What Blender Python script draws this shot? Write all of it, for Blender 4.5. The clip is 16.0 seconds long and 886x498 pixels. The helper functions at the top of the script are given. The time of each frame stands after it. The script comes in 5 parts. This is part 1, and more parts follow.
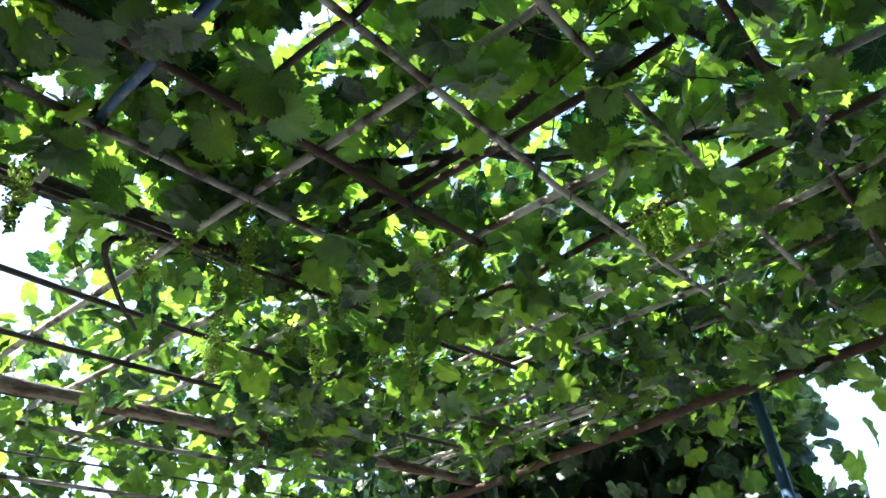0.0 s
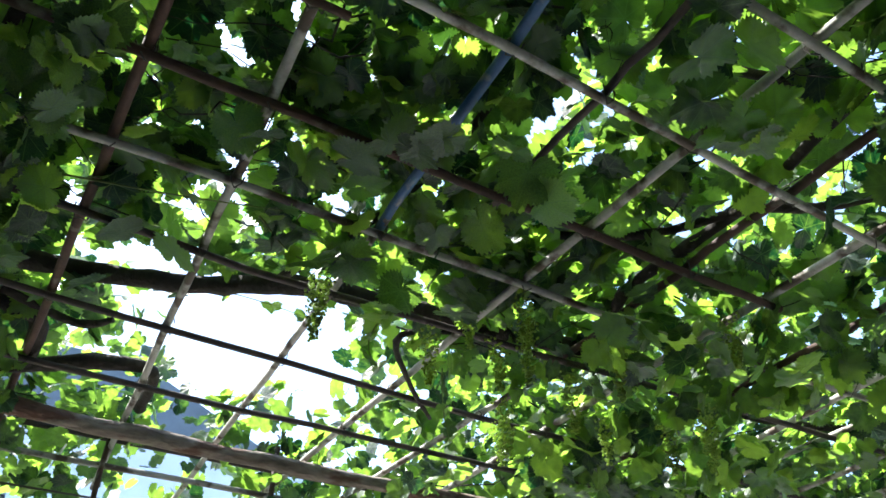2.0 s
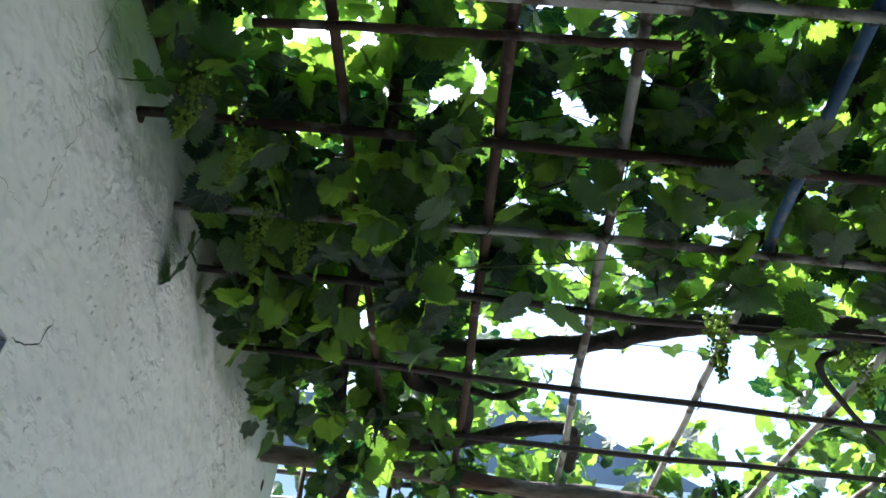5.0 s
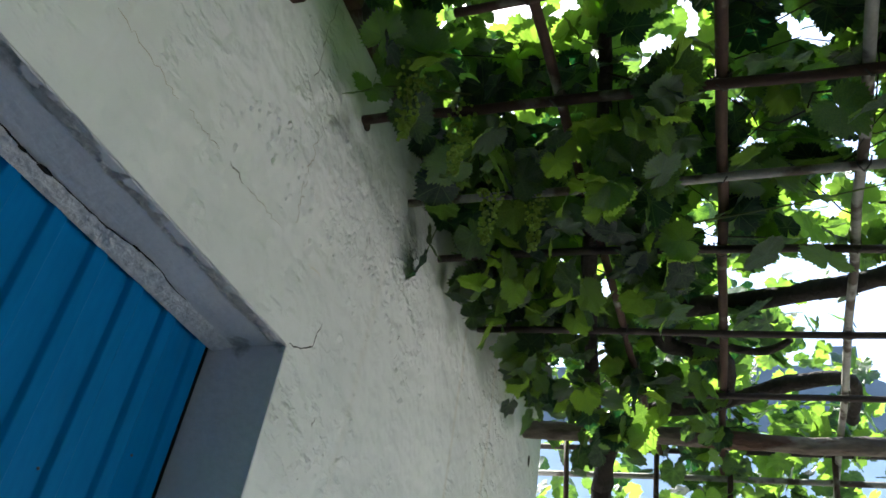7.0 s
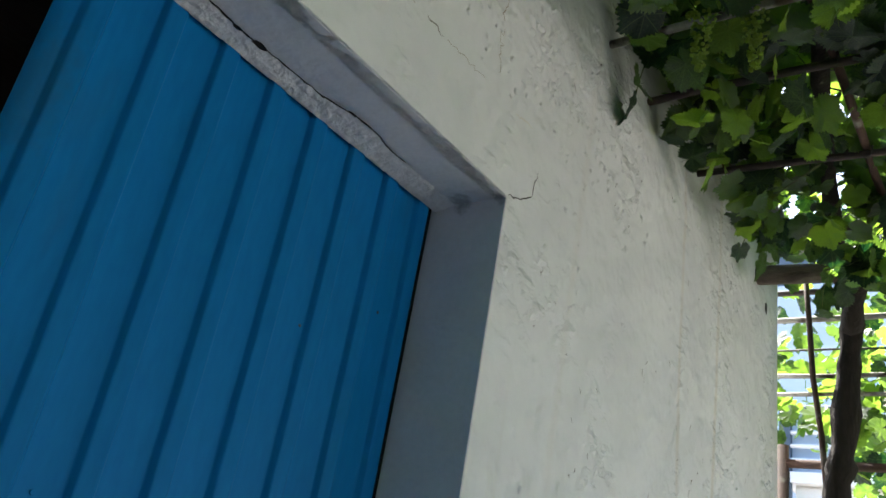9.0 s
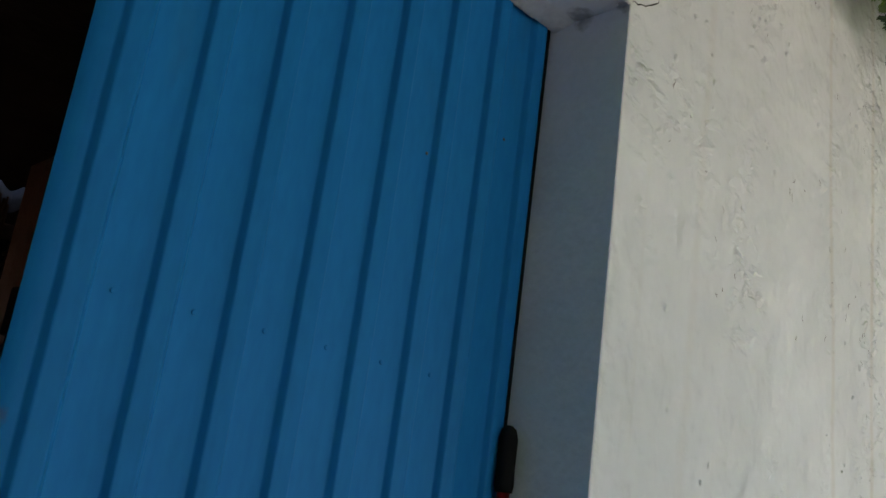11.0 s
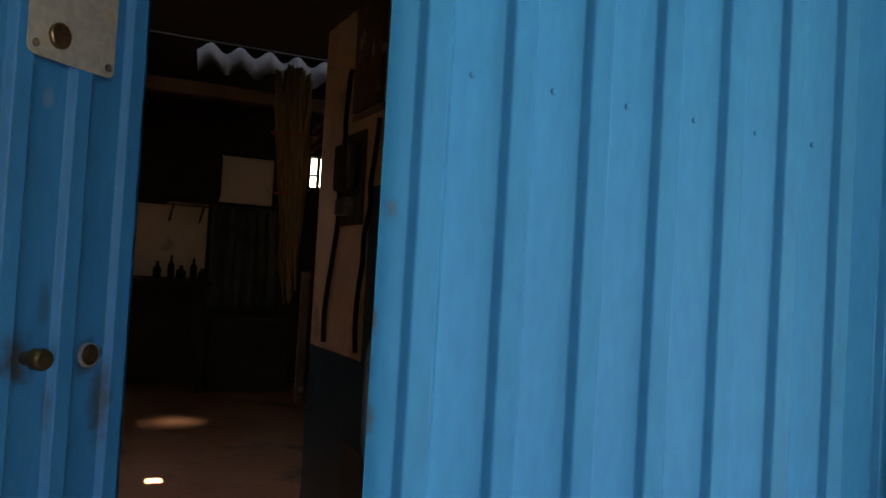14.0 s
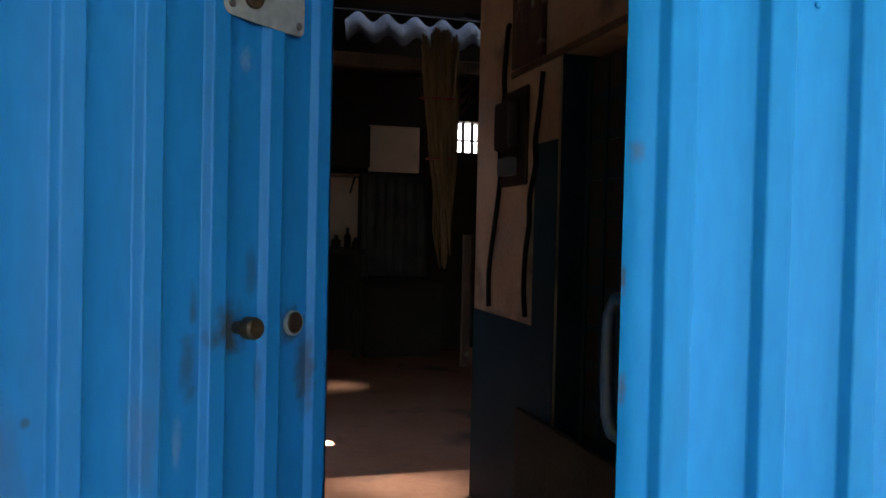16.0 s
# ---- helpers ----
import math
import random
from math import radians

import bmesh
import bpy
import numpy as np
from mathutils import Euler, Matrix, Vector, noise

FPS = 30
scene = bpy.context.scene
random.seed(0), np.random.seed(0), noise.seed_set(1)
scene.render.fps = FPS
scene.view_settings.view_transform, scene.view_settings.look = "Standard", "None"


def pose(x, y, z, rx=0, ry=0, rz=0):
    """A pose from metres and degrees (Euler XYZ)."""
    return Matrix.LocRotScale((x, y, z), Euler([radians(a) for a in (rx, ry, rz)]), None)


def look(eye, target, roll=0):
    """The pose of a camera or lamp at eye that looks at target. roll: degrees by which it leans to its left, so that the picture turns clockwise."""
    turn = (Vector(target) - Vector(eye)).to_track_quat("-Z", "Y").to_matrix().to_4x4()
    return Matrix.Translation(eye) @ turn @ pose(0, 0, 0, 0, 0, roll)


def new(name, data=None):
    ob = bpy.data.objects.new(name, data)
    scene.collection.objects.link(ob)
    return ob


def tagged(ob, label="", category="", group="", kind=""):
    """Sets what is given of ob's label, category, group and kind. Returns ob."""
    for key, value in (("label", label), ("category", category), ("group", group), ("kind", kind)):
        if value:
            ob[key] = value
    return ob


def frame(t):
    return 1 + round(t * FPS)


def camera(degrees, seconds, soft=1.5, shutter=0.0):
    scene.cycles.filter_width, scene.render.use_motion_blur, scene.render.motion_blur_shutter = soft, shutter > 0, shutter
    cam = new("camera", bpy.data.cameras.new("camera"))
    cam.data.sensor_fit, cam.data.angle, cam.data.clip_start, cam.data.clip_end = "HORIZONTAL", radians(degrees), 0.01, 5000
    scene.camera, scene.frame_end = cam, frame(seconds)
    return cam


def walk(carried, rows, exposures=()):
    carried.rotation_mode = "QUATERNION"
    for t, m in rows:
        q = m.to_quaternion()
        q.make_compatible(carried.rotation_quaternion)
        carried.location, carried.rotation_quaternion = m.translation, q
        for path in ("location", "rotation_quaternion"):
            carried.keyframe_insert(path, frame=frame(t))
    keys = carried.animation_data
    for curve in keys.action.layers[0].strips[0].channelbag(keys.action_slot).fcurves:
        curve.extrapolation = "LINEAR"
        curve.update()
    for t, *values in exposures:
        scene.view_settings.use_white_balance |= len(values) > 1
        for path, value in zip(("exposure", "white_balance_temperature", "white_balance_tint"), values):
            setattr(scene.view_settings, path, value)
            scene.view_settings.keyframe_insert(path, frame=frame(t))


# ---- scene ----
cam = camera(57.4, 16.0, soft=1.6)
PATH = [
    (0, (0.899, -1.338, 1.177), (2.26, -0.305, 2.217), -7.8),
    (0.5, (0.91, -1.335, 1.192), (2.117, -0.179, 2.29), -6.1),
    (1, (0.919, -1.338, 1.213), (1.996, -0.101, 2.359), -4.2),
    (1.5, (0.915, -1.34, 1.216), (1.826, -0.037, 2.429), -2.3),
    (2, (0.917, -1.344, 1.231), (1.702, 0.033, 2.451), -0.7),
    (2.5, (0.907, -1.342, 1.254), (1.548, 0.112, 2.47), 1.4),
    (3, (0.907, -1.344, 1.263), (1.409, 0.156, 2.487), 2.0),
    (3.5, (0.916, -1.347, 1.266), (1.279, 0.189, 2.495), 2.4),
    (4, (0.921, -1.349, 1.286), (1.124, 0.209, 2.523), 3.8),
    (4.2, (0.917, -1.35, 1.285), (1.055, 0.208, 2.532), 4.6),
    (6.3, (0.95, -1.351, 1.288), (0.468, 0.163, 2.503), 10.3),
    (6.5, (0.941, -1.349, 1.286), (0.414, 0.159, 2.49), 10.6),
    (7, (0.92, -1.347, 1.282), (0.248, 0.165, 2.407), 10.6),
    (7.5, (0.913, -1.34, 1.268), (0.102, 0.168, 2.301), 10.1),
    (8, (0.888, -1.325, 1.257), (-0.023, 0.186, 2.197), 10.0),
    (8.5, (0.882, -1.306, 1.23), (-0.155, 0.171, 2.092), 10.0),
    (9, (0.873, -1.291, 1.219), (-0.264, 0.146, 2.021), 10.5),
    (9.5, (0.864, -1.271, 1.198), (-0.373, 0.113, 1.942), 10.4),
    (10, (0.853, -1.255, 1.18), (-0.435, 0.112, 1.865), 9.8),
    (10.2, (0.846, -1.251, 1.171), (-0.473, 0.098, 1.834), 9.8),
    (12.3, (0.773, -1.204, 1.052), (-0.752, 0.08, 1.218), 5.1),
    (12.5, (0.748, -1.213, 1.047), (-0.817, 0.023, 1.195), 5.5),
    (13, (0.728, -1.224, 1.043), (-0.929, -0.106, 1.13), 4.8),
    (13.5, (0.695, -1.235, 1.037), (-1.042, -0.248, 1.12), 3.8),
    (14, (0.667, -1.248, 1.029), (-1.138, -0.39, 1.088), 3.3),
    (14.5, (0.638, -1.266, 1.022), (-1.21, -0.502, 1.027), 2.6),
    (15, (0.605, -1.286, 1.017), (-1.27, -0.591, 0.993), 2.3),
    (15.5, (0.569, -1.299, 1.016), (-1.326, -0.661, 0.974), 2.0),
    (16, (0.536, -1.315, 1.014), (-1.388, -0.771, 0.971), 1.3),
]
EXPOSURES = [(0.0, 2.42, 6200, 8), (1.0, 2.42, 6200, 8), (2.5, 2.3, 6200, 8), (4.2, 2.18, 5850, 8), (6.5, 2.08, 6050, 8), (7.5, 2.12, 6400, 9), (9.0, 2.2, 6550, 10), (10.2, 2.23, 6750, 11), (12.5, 2.45, 7150, 23), (13.0, 2.82, 6900, 20), (13.5, 3.35, 7900, 17),
             (14.5, 4.07, 10600, 16), (15.0, 4.27, 9800, 16), (15.5, 4.38, 8200, 15), (16.0, 4.32, 6850, 11)]
walk(cam, [(t, look(eye, target, roll)) for t, eye, target, roll in PATH], EXPOSURES)

# ---- light ----
SUN = Vector((-0.45, 0.36, 0.82)).normalized()
world = bpy.data.worlds.new("world")
scene.world = world
world.use_nodes = True
sky = world.node_tree.nodes.new("ShaderNodeTexSky")
sky.sky_type, sky.sun_disc = "NISHITA", False
sky.sun_elevation, sky.sun_rotation = math.asin(SUN.z), math.atan2(SUN.x, SUN.y)
sky.dust_density = 2.0
back = world.node_tree.nodes["Background"]
back.inputs["Strength"].default_value = 0.15
world.node_tree.links.new(sky.outputs["Color"], back.inputs["Color"])
sun_lamp = new("sun", bpy.data.lights.new("sun", "SUN"))
sun_lamp.data.energy, sun_lamp.data.angle, sun_lamp.data.color = 5.0, radians(0.5), (1.0, 0.95, 0.87)
sun_lamp.matrix_world = look(SUN * 20, (0, 0, 0))


# ---- materials ----
def ramp(nodes, stops):
    r = nodes.new("ShaderNodeValToRGB")
    els = r.color_ramp.elements
    while len(els) < len(stops):
        els.new(0.5)
    for e, (p, c) in zip(els, stops):
        e.position, e.color = p, (*c, 1)
    return r


def surface(name, dark, light, rough=0.8, metal=0.0, scale=6.0, fine=80.0, bump=0.3, bump_scale=60.0, stretch=(1, 1, 1),
            stain=None, stain_at=(0.58, 0.68), stain_scale=3.0, depth=0.01, vary=0.0, spec=0.4):
    """Two scales of colour noise, a stain with a shape of its own, and a fine relief."""
    m = bpy.data.materials.new(name)
    m.use_nodes = True
    nt, nodes, links = m.node_tree, m.node_tree.nodes, m.node_tree.links
    bsdf = nodes["Principled BSDF"]
    tex = nodes.new("ShaderNodeTexCoord")
    mp = nodes.new("ShaderNodeMapping")
    mp.inputs["Scale"].default_value = stretch
    links.new(tex.outputs["Object"], mp.inputs["Vector"])

    def noise_tex(sc, det=5.0):
        n = nodes.new("ShaderNodeTexNoise")
        n.inputs["Scale"].default_value, n.inputs["Detail"].default_value = sc, det
        links.new(mp.outputs["Vector"], n.inputs["Vector"])
        return n
    big, small = noise_tex(scale), noise_tex(fine, 3.0)
    add = nodes.new("ShaderNodeMath")
    add.operation = "MULTIPLY_ADD"
    links.new(small.outputs["Fac"], add.inputs[0])
    add.inputs[1].default_value = 0.45
    links.new(big.outputs["Fac"], add.inputs[2])
    r = ramp(nodes, [(0.45, dark), (1.0, light)])
    links.new(add.outputs[0], r.inputs["Fac"])
    colour = r.outputs["Color"]
    if stain:
        sn = noise_tex(stain_scale, 8.0)
        sr = ramp(nodes, [(stain_at[0], (0, 0, 0)), (stain_at[1], (1, 1, 1))])
        links.new(sn.outputs["Fac"], sr.inputs["Fac"])
        mix = nodes.new("ShaderNodeMixRGB")
        links.new(sr.outputs["Color"], mix.inputs["Fac"])
        links.new(colour, mix.inputs["Color1"])
        mix.inputs["Color2"].default_value = (*stain, 1)
        colour = mix.outputs["Color"]
    if vary:
        info = nodes.new("ShaderNodeObjectInfo")
        hsv = nodes.new("ShaderNodeHueSaturation")
        mr = nodes.new("ShaderNodeMapRange")
        mr.inputs["To Min"].default_value, mr.inputs["To Max"].default_value = 1 - vary, 1 + vary
        links.new(info.outputs["Random"], mr.inputs["Value"])
        links.new(mr.outputs["Result"], hsv.inputs["Value"])
        links.new(colour, hsv.inputs["Color"])
        colour = hsv.outputs["Color"]
    links.new(colour, bsdf.inputs["Base Color"])
    bsdf.inputs["Roughness"].default_value, bsdf.inputs["Metallic"].default_value = rough, metal
    bsdf.inputs["Specular IOR Level"].default_value = spec
    if bump:
        bn = noise_tex(bump_scale, 6.0)
        b = nodes.new("ShaderNodeBump")
        b.inputs["Strength"].default_value, b.inputs["Distance"].default_value = bump, depth
        links.new(bn.outputs["Fac"], b.inputs["Height"])
        links.new(b.outputs["Normal"], bsdf.inputs["Normal"])
    return m


def leaf_material(name, top_dark, top_light, through_dark, through_light, share=0.5):
    """Thin leaf: a dull waxy face and light that shines through, varied from leaf to leaf."""
    m = bpy.data.materials.new(name)
    m.use_nodes = True
    nodes, links = m.node_tree.nodes, m.node_tree.links
    bsdf, out = nodes["Principled BSDF"], nodes["Material Output"]
    geo, info = nodes.new("ShaderNodeNewGeometry"), nodes.new("ShaderNodeObjectInfo")
    add = nodes.new("ShaderNodeMath")
    links.new(geo.outputs["Random Per Island"], add.inputs[0])
    links.new(info.outputs["Random"], add.inputs[1])
    fr = nodes.new("ShaderNodeMath")
    fr.operation = "FRACT"
    links.new(add.outputs[0], fr.inputs[0])
    tex = nodes.new("ShaderNodeTexCoord")
    n = nodes.new("ShaderNodeTexNoise")
    n.inputs["Scale"].default_value, n.inputs["Detail"].default_value = 28.0, 6.0

    def sums(op, a, b=None, c=None):
        s = nodes.new("ShaderNodeMath")
        s.operation = op
        for k, v in enumerate((a, b, c)):
            if v is None:
                continue
            if isinstance(v, float):
                s.inputs[k].default_value = v
            else:
                links.new(v, s.inputs[k])
        return s.outputs[0]
    # veins: five main ribs that fan out from the stalk
    sep = nodes.new("ShaderNodeSeparateXYZ")
    links.new(tex.outputs["UV"], sep.inputs[0])
    across = sums("ABSOLUTE", sep.outputs[0])
    angle = sums("ARCTAN2", across, sep.outputs[1])
    far = sums("SQRT", sums("ADD", sums("MULTIPLY", across, across), sums("MULTIPLY", sep.outputs[1], sep.outputs[1])))
    off = sums("MULTIPLY", sums("PINGPONG", angle, 0.42), far)
    vein = sums("SUBTRACT", 1.0, sums("MINIMUM", sums("DIVIDE", off, 0.022), 1.0))
    side = sums("ABSOLUTE", sums("SINE", sums("MULTIPLY_ADD", far, 22.0, sums("MULTIPLY", off, -16.0))))
    rib = sums("MULTIPLY", sums("SUBTRACT", 1.0, sums("MINIMUM", sums("MULTIPLY", side, 5.0), 1.0)), 0.4)
    veins = sums("MAXIMUM", vein, rib)
    links.new(tex.outputs["Object"], n.inputs["Vector"])
    mid = nodes.new("ShaderNodeMath")
    mid.operation = "MULTIPLY_ADD"
    links.new(n.outputs["Fac"], mid.inputs[0])
    mid.inputs[1].default_value = 0.5
    half = nodes.new("ShaderNodeMath")
    half.operation = "MULTIPLY"
    links.new(fr.outputs[0], half.inputs[0])
    half.inputs[1].default_value = 0.6
    links.new(half.outputs[0], mid.inputs[2])
    ra = ramp(nodes, [(0.15, top_dark), (0.9, top_light)])
    rb = ramp(nodes, [(0.3, through_dark), (0.86, through_light)])
    links.new(mid.outputs[0], ra.inputs["Fac"])
    links.new(mid.outputs[0], rb.inputs["Fac"])
    pale = nodes.new("ShaderNodeMixRGB")
    links.new(sums("MULTIPLY", veins, 0.55), pale.inputs["Fac"])
    links.new(ra.outputs["Color"], pale.inputs["Color1"])
    pale.inputs["Color2"].default_value = (*[min(1.0, c * 2.2 + 0.01) for c in top_light], 1)
    links.new(pale.outputs["Color"], bsdf.inputs["Base Color"])
    bsdf.inputs["Roughness"].default_value = 0.42
    bsdf.inputs["Specular IOR Level"].default_value = 0.45
    tr = nodes.new("ShaderNodeBsdfTranslucent")
    lit = nodes.new("ShaderNodeMixRGB")
    links.new(sums("MULTIPLY", veins, 0.5), lit.inputs["Fac"])
    links.new(rb.outputs["Color"], lit.inputs["Color1"])
    lit.inputs["Color2"].default_value = (*[c * 0.45 for c in through_light], 1)
    links.new(lit.outputs["Color"], tr.inputs["Color"])
    mix = nodes.new("ShaderNodeMixShader")
    mix.inputs["Fac"].default_value = share
    links.new(bsdf.outputs[0], mix.inputs[1])
    links.new(tr.outputs[0], mix.inputs[2])
    links.new(mix.outputs[0], out.inputs["Surface"])
    b = nodes.new("ShaderNodeBump")
    b.inputs["Strength"].default_value, b.inputs["Distance"].default_value = 0.4, 0.004
    links.new(sums("MULTIPLY_ADD", veins, 0.5, n.outputs["Fac"]), b.inputs["Height"])
    links.new(b.outputs["Normal"], bsdf.inputs["Normal"])
    return m


def plaster_material(name):
    """Lime plaster: trowelled waves, a gritty skin, pits and chips, faint runs of dirt."""
    m = bpy.data.materials.new(name)
    m.use_nodes = True
    nodes, links = m.node_tree.nodes, m.node_tree.links
    bsdf = nodes["Principled BSDF"]
    tex = nodes.new("ShaderNodeTexCoord")

    def field(scale, detail, rough, stretch=(1, 1, 1)):
        mp = nodes.new("ShaderNodeMapping")
        mp.inputs["Scale"].default_value = stretch
        n = nodes.new("ShaderNodeTexNoise")
        n.inputs["Scale"].default_value, n.inputs["Detail"].default_value, n.inputs["Roughness"].default_value = scale, detail, rough
        links.new(tex.outputs["Object"], mp.inputs["Vector"])
        links.new(mp.outputs["Vector"], n.inputs["Vector"])
        return n.outputs["Fac"]

    def blend(fac, a, colour):
        mix = nodes.new("ShaderNodeMixRGB")
        links.new(fac, mix.inputs["Fac"])
        links.new(a, mix.inputs["Color1"])
        mix.inputs["Color2"].default_value = (*colour, 1)
        return mix.outputs["Color"]

    def mask(fac, lo, hi, top=1.0):
        r = ramp(nodes, [(lo, (0, 0, 0)), (hi, (top, top, top))])
        links.new(fac, r.inputs["Fac"])
        return r.outputs["Color"]

    def sum_of(terms):
        total = None
        for out, k in terms:
            n = nodes.new("ShaderNodeMath")
            n.operation = "MULTIPLY_ADD"
            links.new(out, n.inputs[0])
            n.inputs[1].default_value = k
            if total is None:
                n.inputs[2].default_value = 0.0
            else:
                links.new(total, n.inputs[2])
            total = n.outputs[0]
        return total
    waves, grit = field(5.0, 3.0, 0.5), field(70.0, 6.0, 0.7)
    chips, where = field(20.0, 3.0, 0.55, (1, 0.55, 0.9)), field(3.0, 2.0, 0.5, (1, 1, 0.6))
    chip_mask, where_mask = mask(chips, 0.5, 0.68), mask(where, 0.5, 0.64)
    both = nodes.new("ShaderNodeMath")
    both.operation = "MULTIPLY"
    links.new(chip_mask, both.inputs[0])
    links.new(where_mask, both.inputs[1])
    # coarser skin where the plaster was thrown on, along a band under the eaves
    near = nodes.new("ShaderNodeVectorMath")
    near.operation = "DISTANCE"
    squash = nodes.new("ShaderNodeMapping")
    squash.inputs["Scale"].default_value = (1, 0.42, 1.5)
    links.new(tex.outputs["Object"], squash.inputs["Vector"])
    links.new(squash.outputs["Vector"], near.inputs[0])
    near.inputs[1].default_value = (0, 0.06, 3.84)
    gate = nodes.new("ShaderNodeMath")
    gate.operation = "ADD"
    links.new(near.outputs["Value"], gate.inputs[0])
    links.new(field(4.0, 3.0, 0.6), gate.inputs[1])
    band = ramp(nodes, [(0.62, (1, 1, 1)), (0.9, (0.2, 0.2, 0.2))])
    links.new(gate.outputs[0], band.inputs["Fac"])
    spotty = nodes.new("ShaderNodeMath")
    spotty.operation = "MULTIPLY"
    links.new(field(15.0, 2.0, 0.5), spotty.inputs[0])
    links.new(band.outputs["Color"], spotty.inputs[1])
    rough_spots = spotty.outputs[0]
    base = ramp(nodes, [(0.3, (0.65, 0.665, 0.66)), (0.7, (0.77, 0.787, 0.78))])
    links.new(field(2.0, 6.0, 0.6), base.inputs["Fac"])
    colour = blend(mask(field(1.6, 5.0, 0.6, (1, 9, 0.35)), 0.62, 0.8, 0.22), base.outputs["Color"], (0.55, 0.52, 0.43))
    colour = blend(mask(field(55.0, 4.0, 0.6), 0.68, 0.76, 0.12), colour, (0.46, 0.46, 0.43))
    # two faint brown runs of rust water, leaning a little
    sep = nodes.new("ShaderNodeSeparateXYZ")
    links.new(tex.outputs["Object"], sep.inputs[0])

    def sums(op, a, b, c=0.0):
        n = nodes.new("ShaderNodeMath")
        n.operation = op
        for k, v in enumerate((a, b, c)):
            if isinstance(v, float):
                n.inputs[k].default_value = v
            else:
                links.new(v, n.inputs[k])
        return n.outputs[0]
    drift = sums("MULTIPLY_ADD", field(3.0, 2.0, 0.5), 0.05, sep.outputs[1])
    for at, lean, wide, strength in ((1.225, 0.049, 0.022, 0.5), (1.49, 0.004, 0.026, 0.55), (0.3, -0.03, 0.03, 0.2)):
        off = sums("ABSOLUTE", sums("ADD", sums("MULTIPLY_ADD", sep.outputs[2], lean, drift), -at), 0.0)
        run = nodes.new("ShaderNodeMapRange")
        run.interpolation_type = "SMOOTHSTEP"
        run.inputs["From Min"].default_value, run.inputs["From Max"].default_value = 0.0, wide
        run.inputs["To Min"].default_value, run.inputs["To Max"].default_value = strength, 0.0
        links.new(off, run.inputs["Value"])
        colour = blend(sums("MULTIPLY", run.outputs["Result"], field(9.0, 4.0, 0.6, (1, 1, 0.2))), colour, (0.5, 0.4, 0.26))
    links.new(colour, bsdf.inputs["Base Color"])
    bsdf.inputs["Roughness"].default_value, bsdf.inputs["Specular IOR Level"].default_value = 0.92, 0.2
    b = nodes.new("ShaderNodeBump")
    b.inputs["Strength"].default_value, b.inputs["Distance"].default_value = 0.9, 0.045
    links.new(sum_of([(waves, 0.8), (rough_spots, 0.72), (field(9.0, 2.0, 0.5), 0.5), (grit, 0.06), (both.outputs[0], 0.3)]), b.inputs["Height"])
    links.new(b.outputs["Normal"], bsdf.inputs["Normal"])
    return m


PLASTER = plaster_material("white_plaster")
REVEAL = surface("grey_paint", (0.55, 0.565, 0.61), (0.66, 0.675, 0.72), 0.8, scale=5, bump=0.4, bump_scale=34, depth=0.01, stain=(0.25, 0.27, 0.31), stain_at=(0.66, 0.78), stain_scale=7)
CHIPPED = surface("chipped_edge", (0.5, 0.51, 0.55), (0.68, 0.69, 0.71), 0.95, scale=24, bump=1.0, bump_scale=48, depth=0.012)
CRACK = surface("crack_shadow", (0.012, 0.01, 0.009), (0.03, 0.026, 0.022), 1.0, bump=0)
CRACK_FAINT = surface("hairline_crack", (0.36, 0.33, 0.27), (0.48, 0.44, 0.36), 1.0, bump=0)
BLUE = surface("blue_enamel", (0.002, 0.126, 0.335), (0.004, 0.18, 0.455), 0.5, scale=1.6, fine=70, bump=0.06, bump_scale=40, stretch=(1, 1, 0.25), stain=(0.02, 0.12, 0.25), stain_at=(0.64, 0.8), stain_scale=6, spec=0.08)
# Left leaf: the worn gate blue with its shade put into the base colour.
BLUE_SHADED = surface("shaded_worn_blue_enamel", (0.002, 0.074, 0.215), (0.004, 0.108, 0.305), 0.48, scale=2.5, fine=60, bump=0.08, bump_scale=30, stretch=(1, 1, 0.3), stain=(0.035, 0.06, 0.11), stain_at=(0.62, 0.78), stain_scale=7, spec=0.12)


